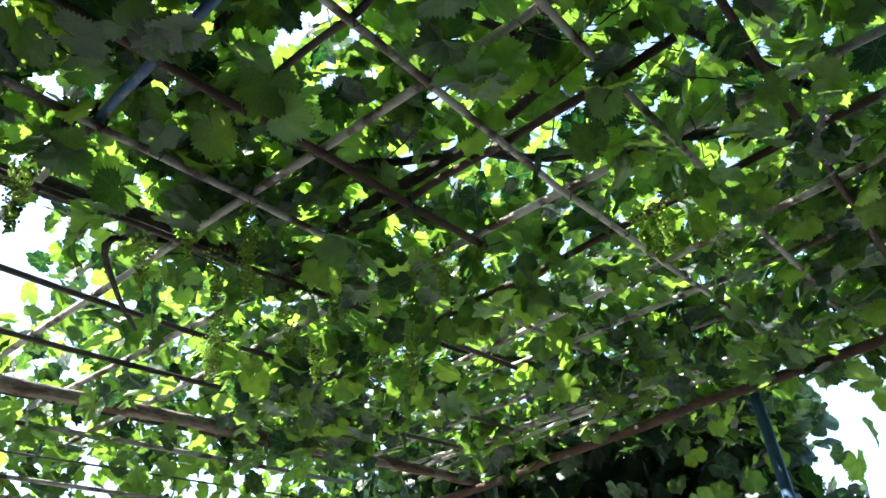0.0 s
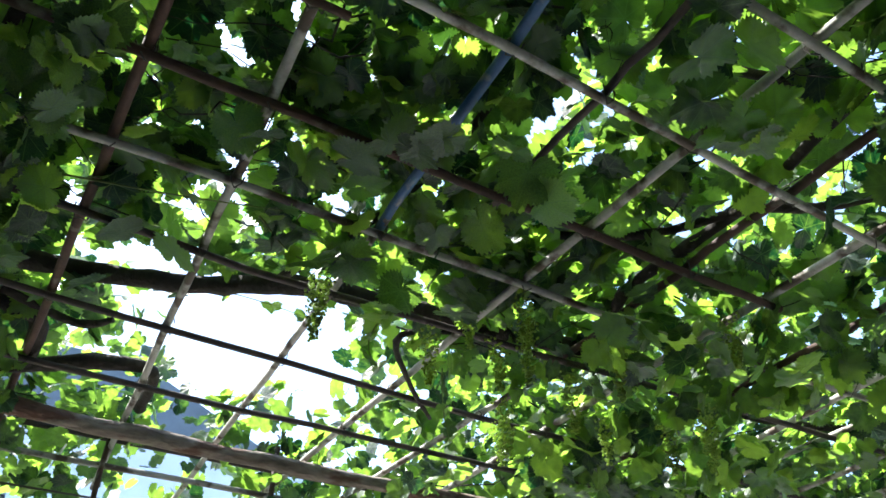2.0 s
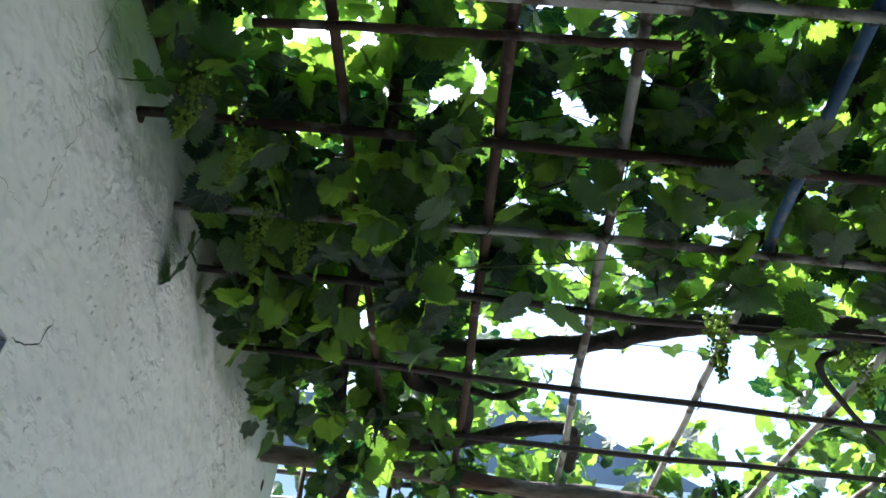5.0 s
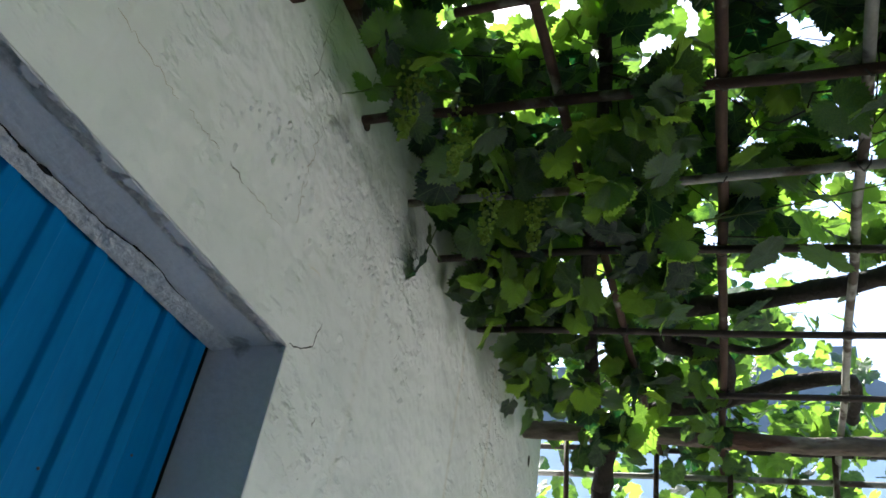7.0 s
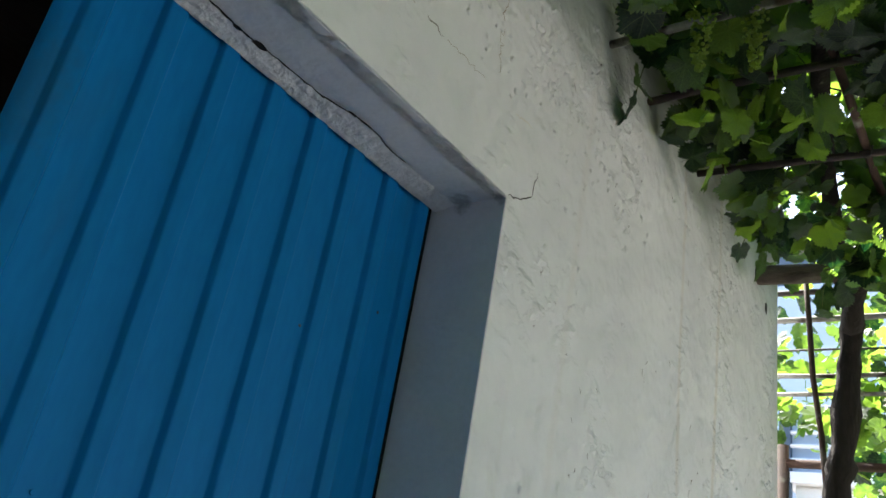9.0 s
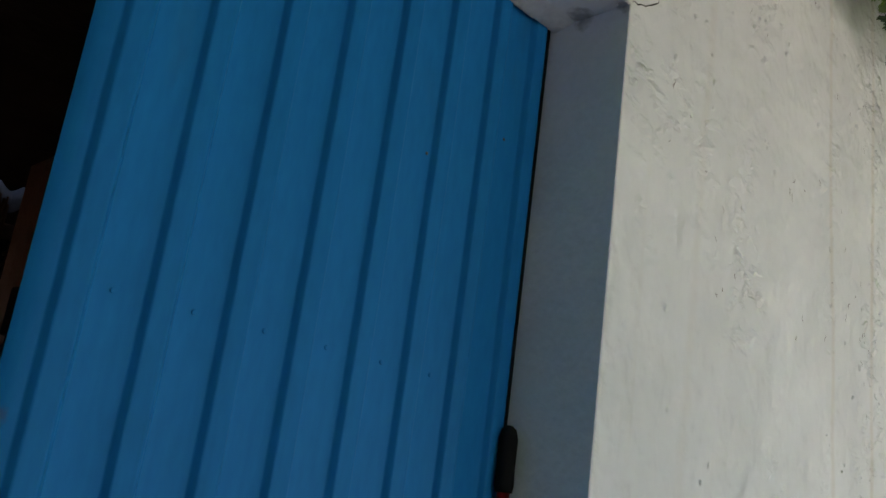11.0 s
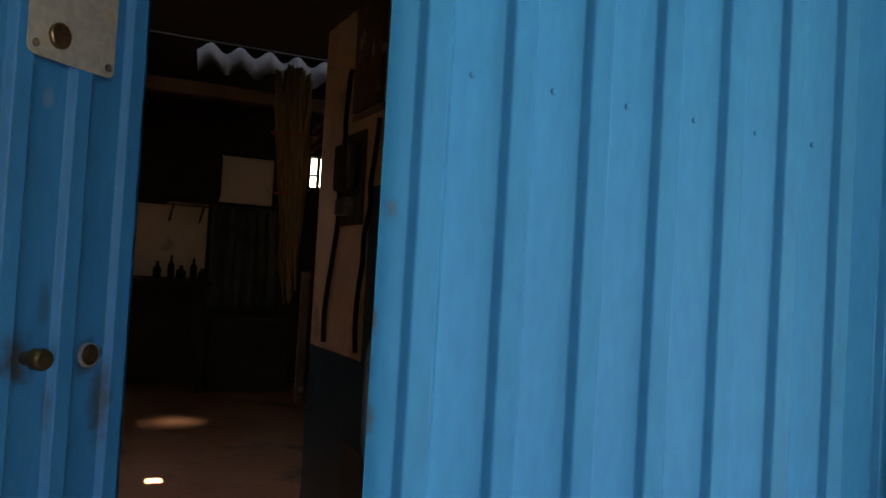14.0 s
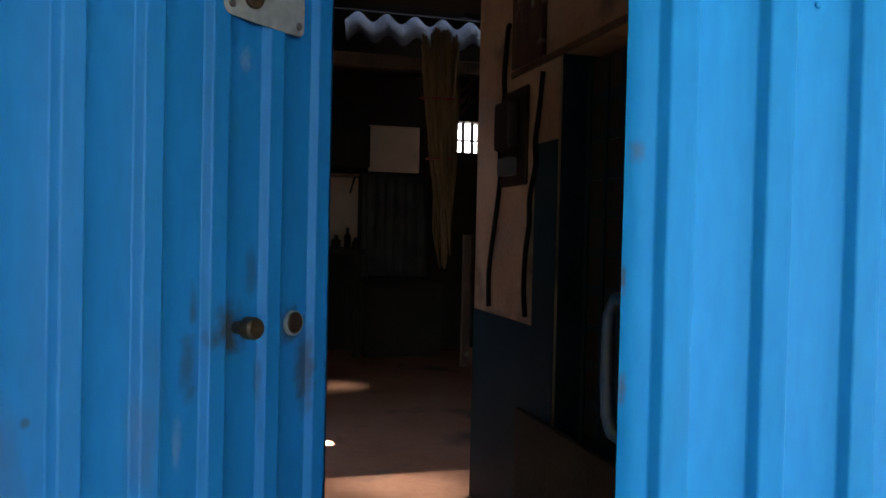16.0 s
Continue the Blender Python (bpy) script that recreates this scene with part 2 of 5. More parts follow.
def smudge(material, spots, colour, grain=45.0):
    """Small ragged patches of one colour, for dirt, chipped paint and other spots. spots: (place, radius, upright
    stretch, strength).
    """
    nodes, links = material.node_tree.nodes, material.node_tree.links
    bsdf = nodes["Principled BSDF"]
    tex = nodes.new("ShaderNodeTexCoord")
    n = nodes.new("ShaderNodeTexNoise")
    n.inputs["Scale"].default_value, n.inputs["Detail"].default_value = grain, 6.0
    links.new(tex.outputs["Object"], n.inputs["Vector"])
    for place, radius, tall, strength in spots:
        mp = nodes.new("ShaderNodeMapping")
        mp.inputs["Scale"].default_value = (1, 1, 1 / tall)
        links.new(tex.outputs["Object"], mp.inputs["Vector"])
        d = nodes.new("ShaderNodeVectorMath")
        d.operation = "DISTANCE"
        links.new(mp.outputs["Vector"], d.inputs[0])
        d.inputs[1].default_value = (place[0], place[1], place[2] / tall)
        s = nodes.new("ShaderNodeMath")
        s.operation = "MULTIPLY_ADD"
        links.new(n.outputs["Fac"], s.inputs[0])
        s.inputs[1].default_value = radius * 1.6
        links.new(d.outputs["Value"], s.inputs[2])
        mr = nodes.new("ShaderNodeMapRange")
        mr.inputs["From Min"].default_value, mr.inputs["From Max"].default_value = radius * 1.15, radius * 1.85
        mr.inputs["To Min"].default_value, mr.inputs["To Max"].default_value = strength, 0.0
        links.new(s.outputs[0], mr.inputs["Value"])
        mix = nodes.new("ShaderNodeMixRGB")
        links.new(mr.outputs["Result"], mix.inputs["Fac"])
        links.new(bsdf.inputs["Base Color"].links[0].from_socket, mix.inputs["Color1"])
        mix.inputs["Color2"].default_value = (*colour, 1)
        links.new(mix.outputs["Color"], bsdf.inputs["Base Color"])


def on_left_leaf(u, z):
    return (-0.2 - 0.7071 * u, -1.77 + 0.7071 * u, z)


smudge(BLUE_SHADED, [(on_left_leaf(0.668, 0.865), 0.046, 1.0, 0.95), (on_left_leaf(0.815, 0.858), 0.034, 1.0, 0.85), (on_left_leaf(0.845, 0.79), 0.025, 3.5, 0.7),
                  (on_left_leaf(0.60, 0.82), 0.018, 3.0, 0.5), (on_left_leaf(0.605, 0.9), 0.008, 5.0, 0.6), (on_left_leaf(0.72, 0.95), 0.013, 4.0, 0.4), (on_left_leaf(0.735, 0.78), 0.008, 7.0, 0.4), (on_left_leaf(0.36, 0.79), 0.008, 1.0, 0.7), (on_left_leaf(0.87, 1.0), 0.012, 12.0, 0.6)], (0.02, 0.022, 0.028))
smudge(BLUE_SHADED, [(on_left_leaf(0.7, 1.26), 0.014, 1.3, 0.25), (on_left_leaf(0.58, 0.72), 0.01, 4.0, 0.2)], (0.16, 0.2, 0.25), 90.0)
# Darker patches near the corner of soffit and jamb.
smudge(REVEAL, [((-0.11, -0.02, 2.046), 0.035, 1.0, 0.6), ((-0.012, -0.012, 2.046), 0.02, 1.0, 0.6)], (0.1, 0.1, 0.11), 60.0)
smudge(BLUE, [((-0.19, -0.895, 1.78), 0.05, 2.6, 0.3)], (0.03, 0.1, 0.14), 60.0)
smudge(BLUE, [((-0.2, -0.905, 1.1), 0.011, 1.2, 0.45), ((-0.2, -0.915, 0.86), 0.006, 3.0, 0.6), ((-0.2, -0.917, 0.97), 0.004, 4.0, 0.7), ((-0.2, -0.917, 0.66), 0.005, 4.0, 0.7), ((-0.2, -0.52, 1.06), 0.006, 1.2, 0.6)], (0.075, 0.07, 0.062), 120.0)


def net_material(name, most, middle, reach):
    """Added light filter: dark net, clearer towards its middle, passing a little light straight."""
    m = bpy.data.materials.new(name)
    m.use_nodes = True
    nodes, links = m.node_tree.nodes, m.node_tree.links
    bsdf, out = nodes["Principled BSDF"], nodes["Material Output"]
    bsdf.inputs["Base Color"].default_value, bsdf.inputs["Roughness"].default_value = (0.015, 0.016, 0.015, 1), 0.9
    tex, n, d = nodes.new("ShaderNodeTexCoord"), nodes.new("ShaderNodeTexNoise"), nodes.new("ShaderNodeVectorMath")
    n.inputs["Scale"].default_value, n.inputs["Detail"].default_value = 3.0, 1.0
    links.new(tex.outputs["Object"], n.inputs["Vector"])
    d.operation = "DISTANCE"
    links.new(tex.outputs["Object"], d.inputs[0])
    d.inputs[1].default_value = middle
    far = nodes.new("ShaderNodeMath")
    far.operation = "MULTIPLY_ADD"
    links.new(n.outputs["Fac"], far.inputs[0])
    far.inputs[1].default_value = reach * 0.5
    links.new(d.outputs["Value"], far.inputs[2])
    mr = nodes.new("ShaderNodeMapRange")
    mr.interpolation_type = "SMOOTHSTEP"
    mr.inputs["From Min"].default_value, mr.inputs["From Max"].default_value = reach * 0.15, reach * 1.25
    mr.inputs["To Min"].default_value, mr.inputs["To Max"].default_value = most, 0.0
    links.new(far.outputs[0], mr.inputs["Value"])
    clear, mix = nodes.new("ShaderNodeBsdfTransparent"), nodes.new("ShaderNodeMixShader")
    links.new(mr.outputs["Result"], mix.inputs["Fac"])
    links.new(bsdf.outputs[0], mix.inputs[1])
    links.new(clear.outputs[0], mix.inputs[2])
    links.new(mix.outputs[0], out.inputs["Surface"])
    return m


STEEL = surface("dark_steel", (0.05, 0.05, 0.055), (0.11, 0.1, 0.1), 0.5, 0.6, bump=0.2)
BRASS = surface("worn_brass", (0.07, 0.05, 0.035), (0.15, 0.11, 0.075), 0.38, 0.9, scale=40, bump=0.15, bump_scale=120)
LOCK_DARK = surface("dark_lock", (0.008, 0.004, 0.003), (0.03, 0.014, 0.008), 0.6, 0.3, scale=60, bump=0.3)
ZINC = surface("dull_zinc_plate", (0.12, 0.13, 0.15), (0.22, 0.23, 0.25), 0.6, 0.3, scale=20, bump=0.15, stain=(0.2, 0.15, 0.1), stain_scale=20)
RUST = surface("rusty_pipe", (0.026, 0.013, 0.01), (0.068, 0.036, 0.024), 0.85, scale=14, bump=0.4, bump_scale=120, depth=0.004, stain=(0.16, 0.15, 0.13), stain_at=(0.6, 0.7), stain_scale=9, vary=0.25)
PALE_PIPE = surface("pale_pipe", (0.22, 0.21, 0.19), (0.38, 0.365, 0.335), 0.7, scale=10, bump=0.3, bump_scale=100, depth=0.004, stain=(0.07, 0.05, 0.036), stain_at=(0.5, 0.6), stain_scale=11, vary=0.2)
DARK_ROD = surface("dark_rod", (0.025, 0.02, 0.02), (0.07, 0.05, 0.045), 0.8, scale=12, bump=0.4, bump_scale=120, depth=0.004, vary=0.2)
BLUE_POLE = surface("blue_painted_pole", (0.016, 0.05, 0.12), (0.03, 0.09, 0.19), 0.6, scale=9, bump=0.2, stain=(0.2, 0.19, 0.17), stain_at=(0.6, 0.7), stain_scale=10)
LOG = surface("weathered_log", (0.06, 0.045, 0.036), (0.25, 0.21, 0.175), 0.9, scale=9, fine=40, bump=0.9, bump_scale=26, depth=0.03, stretch=(0.4, 1, 1), stain=(0.075, 0.04, 0.028), stain_at=(0.5, 0.56), stain_scale=9)
BARK = surface("vine_bark", (0.01, 0.0085, 0.0075), (0.036, 0.028, 0.022), 0.95, scale=9, fine=60, bump=0.9, bump_scale=45, depth=0.015, stretch=(1, 1, 0.3))
SHOOT = surface("green_shoot", (0.06, 0.1, 0.02), (0.14, 0.17, 0.05), 0.7, bump=0.1)
RUN = surface("rust_run", (0.63, 0.61, 0.54), (0.73, 0.73, 0.69), 0.95, scale=12, bump=0.2)
CHIP = surface("chip_shadow", (0.2, 0.195, 0.18), (0.36, 0.35, 0.32), 1.0, bump=0)
WIRE = surface("thin_wire", (0.03, 0.03, 0.03), (0.08, 0.07, 0.06), 0.7, 0.3, bump=0)
RED = surface("red_broom_stick", (0.15, 0.006, 0.011), (0.22, 0.012, 0.018), 0.35, scale=8, bump=0.05)
BLACK = surface("black_rubber", (0.003, 0.003, 0.0035), (0.009, 0.009, 0.009), 0.75, bump=0.1, spec=0.12)
CONCRETE = surface("swept_floor", (0.42, 0.18, 0.105), (0.56, 0.29, 0.18), 0.85, scale=1.6, fine=30, bump=0.3, bump_scale=20, stain=(0.15, 0.1, 0.08), stain_at=(0.55, 0.7), stain_scale=2)
SOIL = surface("yard_ground", (0.24, 0.225, 0.2), (0.38, 0.36, 0.33), 0.95, scale=1.2, fine=25, bump=0.4, bump_scale=14)
SHEET_GREY = surface("weathered_sheet", (0.075, 0.085, 0.1), (0.16, 0.17, 0.19), 0.85, scale=5, bump=0.3, stain=(0.05, 0.05, 0.05), stain_scale=4)
SLATE = surface("grey_slate_sheet", (0.24, 0.25, 0.27), (0.4, 0.41, 0.43), 0.9, scale=5, bump=0.3, stain=(0.12, 0.12, 0.12), stain_scale=4)
# Whitewash warmed, then also dimmed, in its base colour to suit the passage's light.
DIM_WHITE = surface("warm_whitewash", (0.62, 0.44, 0.33), (0.78, 0.6, 0.47), 0.9, scale=3, bump=0.4, bump_scale=30, stain=(0.5, 0.38, 0.29), stain_scale=4)
DIM_WASH = surface("dim_stained_whitewash", (0.24, 0.145, 0.095), (0.42, 0.275, 0.195), 0.92, scale=3, bump=0.5, bump_scale=30, stain=(0.14, 0.095, 0.065), stain_at=(0.56, 0.7), stain_scale=4)
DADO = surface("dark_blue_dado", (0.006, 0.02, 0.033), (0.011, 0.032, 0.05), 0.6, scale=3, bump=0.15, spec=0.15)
# Near-black bases put the passage's dimness into walls, boards and furniture.
ROOM = surface("dim_wall", (0.02, 0.015, 0.012), (0.045, 0.036, 0.029), 0.95, scale=2, bump=0.3)
ROOF_DARK = surface("dim_boards", (0.018, 0.015, 0.013), (0.045, 0.037, 0.03), 0.9, scale=4, bump=0.4, stretch=(1, 0.2, 1))
WOOD = surface("old_wood", (0.06, 0.036, 0.022), (0.15, 0.095, 0.06), 0.8, scale=4, bump=0.4, stretch=(1, 1, 0.2))
CLOTH = surface("grey_cloth", (0.1, 0.1, 0.098), (0.2, 0.2, 0.19), 0.95, scale=4, bump=0.3, bump_scale=100)
HUSK = surface("dry_reeds", (0.045, 0.025, 0.011), (0.16, 0.095, 0.042), 0.7, scale=8, bump=0.5, stretch=(1, 1, 0.15), fine=60)
NEIGHBOUR = surface("pale_blue_render", (0.36, 0.45, 0.56), (0.46, 0.55, 0.66), 0.85, scale=1.5, bump=0.2)
NEIGHBOUR_WHITE = surface("white_siding", (0.7, 0.7, 0.7), (0.82, 0.82, 0.82), 0.7, scale=2, bump=0.1)
NEIGHBOUR_GREY = surface("grey_roof_sheet", (0.05, 0.075, 0.105), (0.09, 0.125, 0.165), 0.7, scale=2, bump=0.1)
DARK_GLASS = surface("dark_window", (0.02, 0.025, 0.03), (0.04, 0.05, 0.06), 0.08, bump=0)
LEAF = leaf_material("vine_leaf", (0.0085, 0.023, 0.015), (0.017, 0.043, 0.029), (0.005, 0.045, 0.011), (0.46, 0.8, 0.078), 0.41)
LEAF_TREE = leaf_material("tree_leaf", (0.01, 0.026, 0.014), (0.024, 0.052, 0.028), (0.02, 0.065, 0.008), (0.06, 0.13, 0.015), 0.32)
GRAPE = leaf_material("green_grape", (0.1, 0.16, 0.04), (0.17, 0.24, 0.07), (0.45, 0.62, 0.1), (0.6, 0.75, 0.16), 0.6)


# ---- building helpers ----
def mesh_object(name, bm, material, parent=None, label="", smooth=False):
    me = bpy.data.meshes.new(name)
    bm.to_mesh(me)
    bm.free()
    me.materials.append(material)
    if smooth:
        me.shade_smooth()
    ob = new(name, me)
    if parent:
        ob.parent = parent
    return tagged(ob, label)


def part(name, bm, material, parent, label="", smooth=False):
    return mesh_object(name, bm, material, parent, label, smooth)


def thing(name, label, category, group="", at=(0, 0, 0)):
    ob = new(name)
    ob.location = at
    ob.empty_display_size = 0.1
    return tagged(ob, label, category, group)


def structure(name, bm, material, label, category="wall", smooth=False):
    return tagged(mesh_object(name, bm, material, smooth=smooth), label, category, kind="structure")


def box(bm, lo, hi, bevel=0.0):
    lo, hi = Vector(lo), Vector(hi)
    got = bmesh.ops.create_cube(bm, size=1.0, matrix=Matrix.Translation((lo + hi) / 2) @ Matrix.Diagonal((*(hi - lo), 1)))
    if bevel:
        vs = set(got["verts"])
        bmesh.ops.bevel(bm, geom=[e for e in bm.edges if e.verts[0] in vs], offset=bevel, segments=2, affect="EDGES", profile=0.5)
    return bm


def boxed(*pairs, bevel=0.0):
    bm = bmesh.new()
    for lo, hi in pairs:
        box(bm, lo, hi, bevel)
    return bm


def tube(bm, points, radii, sides=8, caps=True, lumpy=0.0, seed=0):
    """A round bar, branch or hose along points; radii: one number or one for each point."""
    rng = random.Random(seed)
    pts = [Vector(p) for p in points]
    if not hasattr(radii, "__len__"):
        radii = [radii] * len(pts)
    rings, side = [], None
    for i, p in enumerate(pts):
        along = (pts[min(i + 1, len(pts) - 1)] - pts[max(i - 1, 0)]).normalized()
        if side is None:
            side = along.orthogonal().normalized()
        side = (side - along * side.dot(along)).normalized()
        other = along.cross(side)
        ring = []
        for k in range(sides):
            a = 2 * math.pi * k / sides
            r = radii[i] * (1 + lumpy * rng.uniform(-1, 1))
            ring.append(bm.verts.new(p + (side * math.cos(a) + other * math.sin(a)) * r))
        rings.append(ring)
    for a, b in zip(rings, rings[1:]):
        for k in range(sides):
            bm.faces.new((a[k], a[(k + 1) % sides], b[(k + 1) % sides], b[k]))
    if caps:
        bm.faces.new(list(reversed(rings[0])))
        bm.faces.new(rings[-1])
    return bm


def bent(p0, p1, n=8, wobble=0.01, seed=0, sag=0.0):
    rng = random.Random(seed)
    p0, p1 = Vector(p0), Vector(p1)
    out = []
    for i in range(n + 1):
        u = i / n
        w = math.sin(math.pi * u) if wobble > 0.02 else 1.0
        jog = Vector((rng.uniform(-1, 1), rng.uniform(-1, 1), rng.uniform(-1, 1))) * wobble * w
        out.append(p0.lerp(p1, u) + jog - Vector((0, 0, sag * 4 * u * (1 - u))))
    return out


def slab(axis, at, thick, u0, u1, v0, v1, holes=()):
    """A wall or roof plate with real openings. axis: its normal. u, v: the other two axes in order."""
    us = sorted({u0, u1, *(h[0] for h in holes), *(h[1] for h in holes)})
    vs = sorted({v0, v1, *(h[2] for h in holes), *(h[3] for h in holes)})

    def solid(i, j):
        if not (0 <= i < len(us) - 1 and 0 <= j < len(vs) - 1):
            return False
        u, v = (us[i] + us[i + 1]) / 2, (vs[j] + vs[j + 1]) / 2
        return not any(a < u < b and c < v < d for a, b, c, d in holes)

    def place(u, v, w):
        return {"x": (w, u, v), "y": (u, w, v), "z": (u, v, w)}[axis]
    bm, seen = bmesh.new(), {}

    def vert(i, j, k):
        if (i, j, k) not in seen:
            seen[i, j, k] = bm.verts.new(place(us[i], vs[j], at + (thick if k else 0)))
        return seen[i, j, k]
    for i in range(len(us) - 1):
        for j in range(len(vs) - 1):
            if not solid(i, j):
                continue
            for k in (0, 1):
                bm.faces.new([vert(i, j, k), vert(i + 1, j, k), vert(i + 1, j + 1, k), vert(i, j + 1, k)])
            for di, dj, a, b in ((-1, 0, (0, 0), (0, 1)), (1, 0, (1, 0), (1, 1)), (0, -1, (0, 0), (1, 0)), (0, 1, (0, 1), (1, 1))):
                if not solid(i + di, j + dj):
                    bm.faces.new([vert(i + a[0], j + a[1], 0), vert(i + b[0], j + b[1], 0), vert(i + b[0], j + b[1], 1), vert(i + a[0], j + a[1], 1)])
    bmesh.ops.recalc_face_normals(bm, faces=bm.faces)
    return bm


def corrugated(x0, x1, y0, y1, z_at, pitch=0.13, height=0.022, thick=0.006, along="x", steps=8):
    """A wavy sheet: the waves run along x or y; z_at(x, y) is its mid height."""
    bm = bmesh.new()
    a0, a1, c0, c1 = (x0, x1, y0, y1) if along == "x" else (y0, y1, x0, x1)
    n = max(4, int((c1 - c0) / pitch * steps))
    rows = []
    for side in (0, 1):
        for end in (a0, a1):
            row = []
            for i in range(n + 1):
                c = c0 + (c1 - c0) * i / n
                x, y = (end, c) if along == "x" else (c, end)
                row.append(bm.verts.new((x, y, z_at(x, y) + height * math.cos(2 * math.pi * c / pitch) + side * thick)))
            rows.append(row)
    for p, q in ((0, 1), (2, 3), (0, 2), (1, 3)):
        for i in range(n):
            bm.faces.new((rows[p][i], rows[p][i + 1], rows[q][i + 1], rows[q][i]))
    bmesh.ops.recalc_face_normals(bm, faces=bm.faces)
    return bm


# ---- setting ----
GROUND = -0.2
bm = bmesh.new()
bmesh.ops.create_grid(bm, x_segments=1, y_segments=1, size=150, matrix=Matrix.Translation((0, 0, GROUND)))
structure("ground", bm, SOIL, "bare trodden earth of the yard", "ground")
structure("passage_floor", boxed(((-7.5, -3.0, GROUND), (-0.02, 1.6, GROUND + 0.012))), CONCRETE, "dusty brown cement floor of the roofed passage", "floor")
DOOR_L, DOOR_TOP = -1.785, 2.05
wall = structure("wall_front", slab("x", -0.32, 0.32, -4.4, 2.29, GROUND, 2.96, [(DOOR_L, 0.0, GROUND, DOOR_TOP)]), PLASTER,
                 "white lime-plastered house wall, cracked and uneven, with a blue gate")
# painted reveals of the doorway
part("jamb", boxed(((-0.318, -0.004, GROUND), (-0.0005, 0.001, DOOR_TOP - 0.004))), REVEAL, wall, "grey painted door jamb")
part("jamb", boxed(((-0.318, DOOR_L - 0.001, GROUND), (-0.003, DOOR_L + 0.004, DOOR_TOP - 0.004))), REVEAL, wall, "grey painted door jamb")
part("soffit", boxed(((-0.2, DOOR_L, DOOR_TOP - 0.004), (-0.003, 0.0, DOOR_TOP + 0.001))), REVEAL, wall, "grey painted underside of the lintel")


def crack_x(y):
    line = float(np.interp(y, (-1.7, -1.2, -0.73, -0.66, -0.45, -0.38, -0.32, -0.26, -0.2), (-0.15, -0.135, -0.137, -0.143, -0.138, -0.119, -0.116, -0.13, -0.129)))
    return line + 0.0025 * noise.noise(Vector((y * 26, 2.0, 0)))


bm, last = bmesh.new(), None
for i in range(120):
    y = DOOR_L + 0.006 + (1.773 * i) / 119
    a, b = -0.1855 + 0.0012 * noise.noise(Vector((y * 30, 0, 0))), crack_x(y) - 0.003 + 0.002 * noise.noise(Vector((y * 40, 5, 0)))
    row = [bm.verts.new((a + (b - a) * k / 4, y, DOOR_TOP - (0.0165, 0.0145, 0.0115, 0.009, 0.0055)[k] + 0.0015 * noise.noise(Vector((y * 45, k * 1.7, 3))))) for k in range(5)]
    if last:
        for k in range(4):
            bm.faces.new((last[k], row[k], row[k + 1], last[k + 1]))
    last = row
part("soffit_strip", bm, CHIPPED, wall, "patched mortar strip along the gate", True)


def ragged(p0, p1, n, wobble, seed):
    rng = random.Random(seed)
    p0, p1 = Vector(p0), Vector(p1)
    pts = [p0.lerp(p1, i / n) for i in range(n + 1)]
    for p in pts[1:-1]:
        p.y += rng.uniform(-wobble, wobble)
        p.z += rng.uniform(-wobble, wobble)
    return pts


def crack(points, width, material, normal, parent, seed=0, label=""):
    """A thin ragged fissure that lies on a surface."""
    rng = random.Random(seed)
    bm, last = bmesh.new(), None
    pts = [Vector(p) for p in points]
    for i, p in enumerate(pts):
        along = (pts[min(i + 1, len(pts) - 1)] - pts[max(i - 1, 0)]).normalized()
        side = along.cross(normal).normalized() * width * (rng.uniform(0.35, 1.0) if 0 < i < len(pts) - 1 else 0.1)
        row = (bm.verts.new(p - side), bm.verts.new(p + normal * 0.0006), bm.verts.new(p + side))
        if last:
            bm.faces.new((last[0], last[1], row[1], row[0]))
            bm.faces.new((last[1], last[2], row[2], row[1]))
        last = row
    return part("crack", bm, material, parent, label)


OUT, DOWN = Vector((1, 0, 0)), Vector((0, 0, -1))
X = 0.0015
crack(ragged((X, 0.0, 2.052), (X, 0.04, 2.066), 4, 0.004, 1) + ragged((X, 0.05, 2.068), (X, 0.097, 2.1), 4, 0.003, 2) + ragged((X, 0.098, 2.105), (X, 0.108, 2.17), 5, 0.004, 8), 0.002, CRACK, OUT, wall, 1)
for k, (y0, z0, y1, z1) in enumerate(((-0.74, 2.262, -0.55, 2.246), (-0.52, 2.25, -0.41, 2.252), (-0.3, 2.246, -0.15, 2.256))):
    crack(ragged((X, y0, z0), (X, y1, z1), 14, 0.007, 3 + 20 * k), 0.0011, CRACK_FAINT, OUT, wall, 2 + 20 * k)
crack(ragged((X, -0.37, 2.256), (X, -0.31, 2.246), 8, 0.006, 4), 0.0028, CHIP, OUT, wall, 3)
crack(ragged((X, -0.13, 2.56), (X, -0.11, 2.3), 22, 0.01, 5), 0.0018, CRACK_FAINT, OUT, wall, 4)
crack(ragged((X, -0.02, 2.25), (X, 0.06, 2.262), 8, 0.006, 6), 0.0026, RUN, OUT, wall, 5)
crack(ragged((X, -0.22, 2.93), (X, -0.21, 2.65), 14, 0.009, 7), 0.0015, CHIP, OUT, wall, 6)
soff = []
rng = random.Random(11)
for i in range(110):
    y = -1.74 + 1.54 * i / 109
    soff.append((crack_x(y) + rng.uniform(-0.0015, 0.0015), y, DOOR_TOP - 0.0075))
crack(soff, 0.003, CRACK, DOWN, wall, 7, "open crack beside the mortar strip")


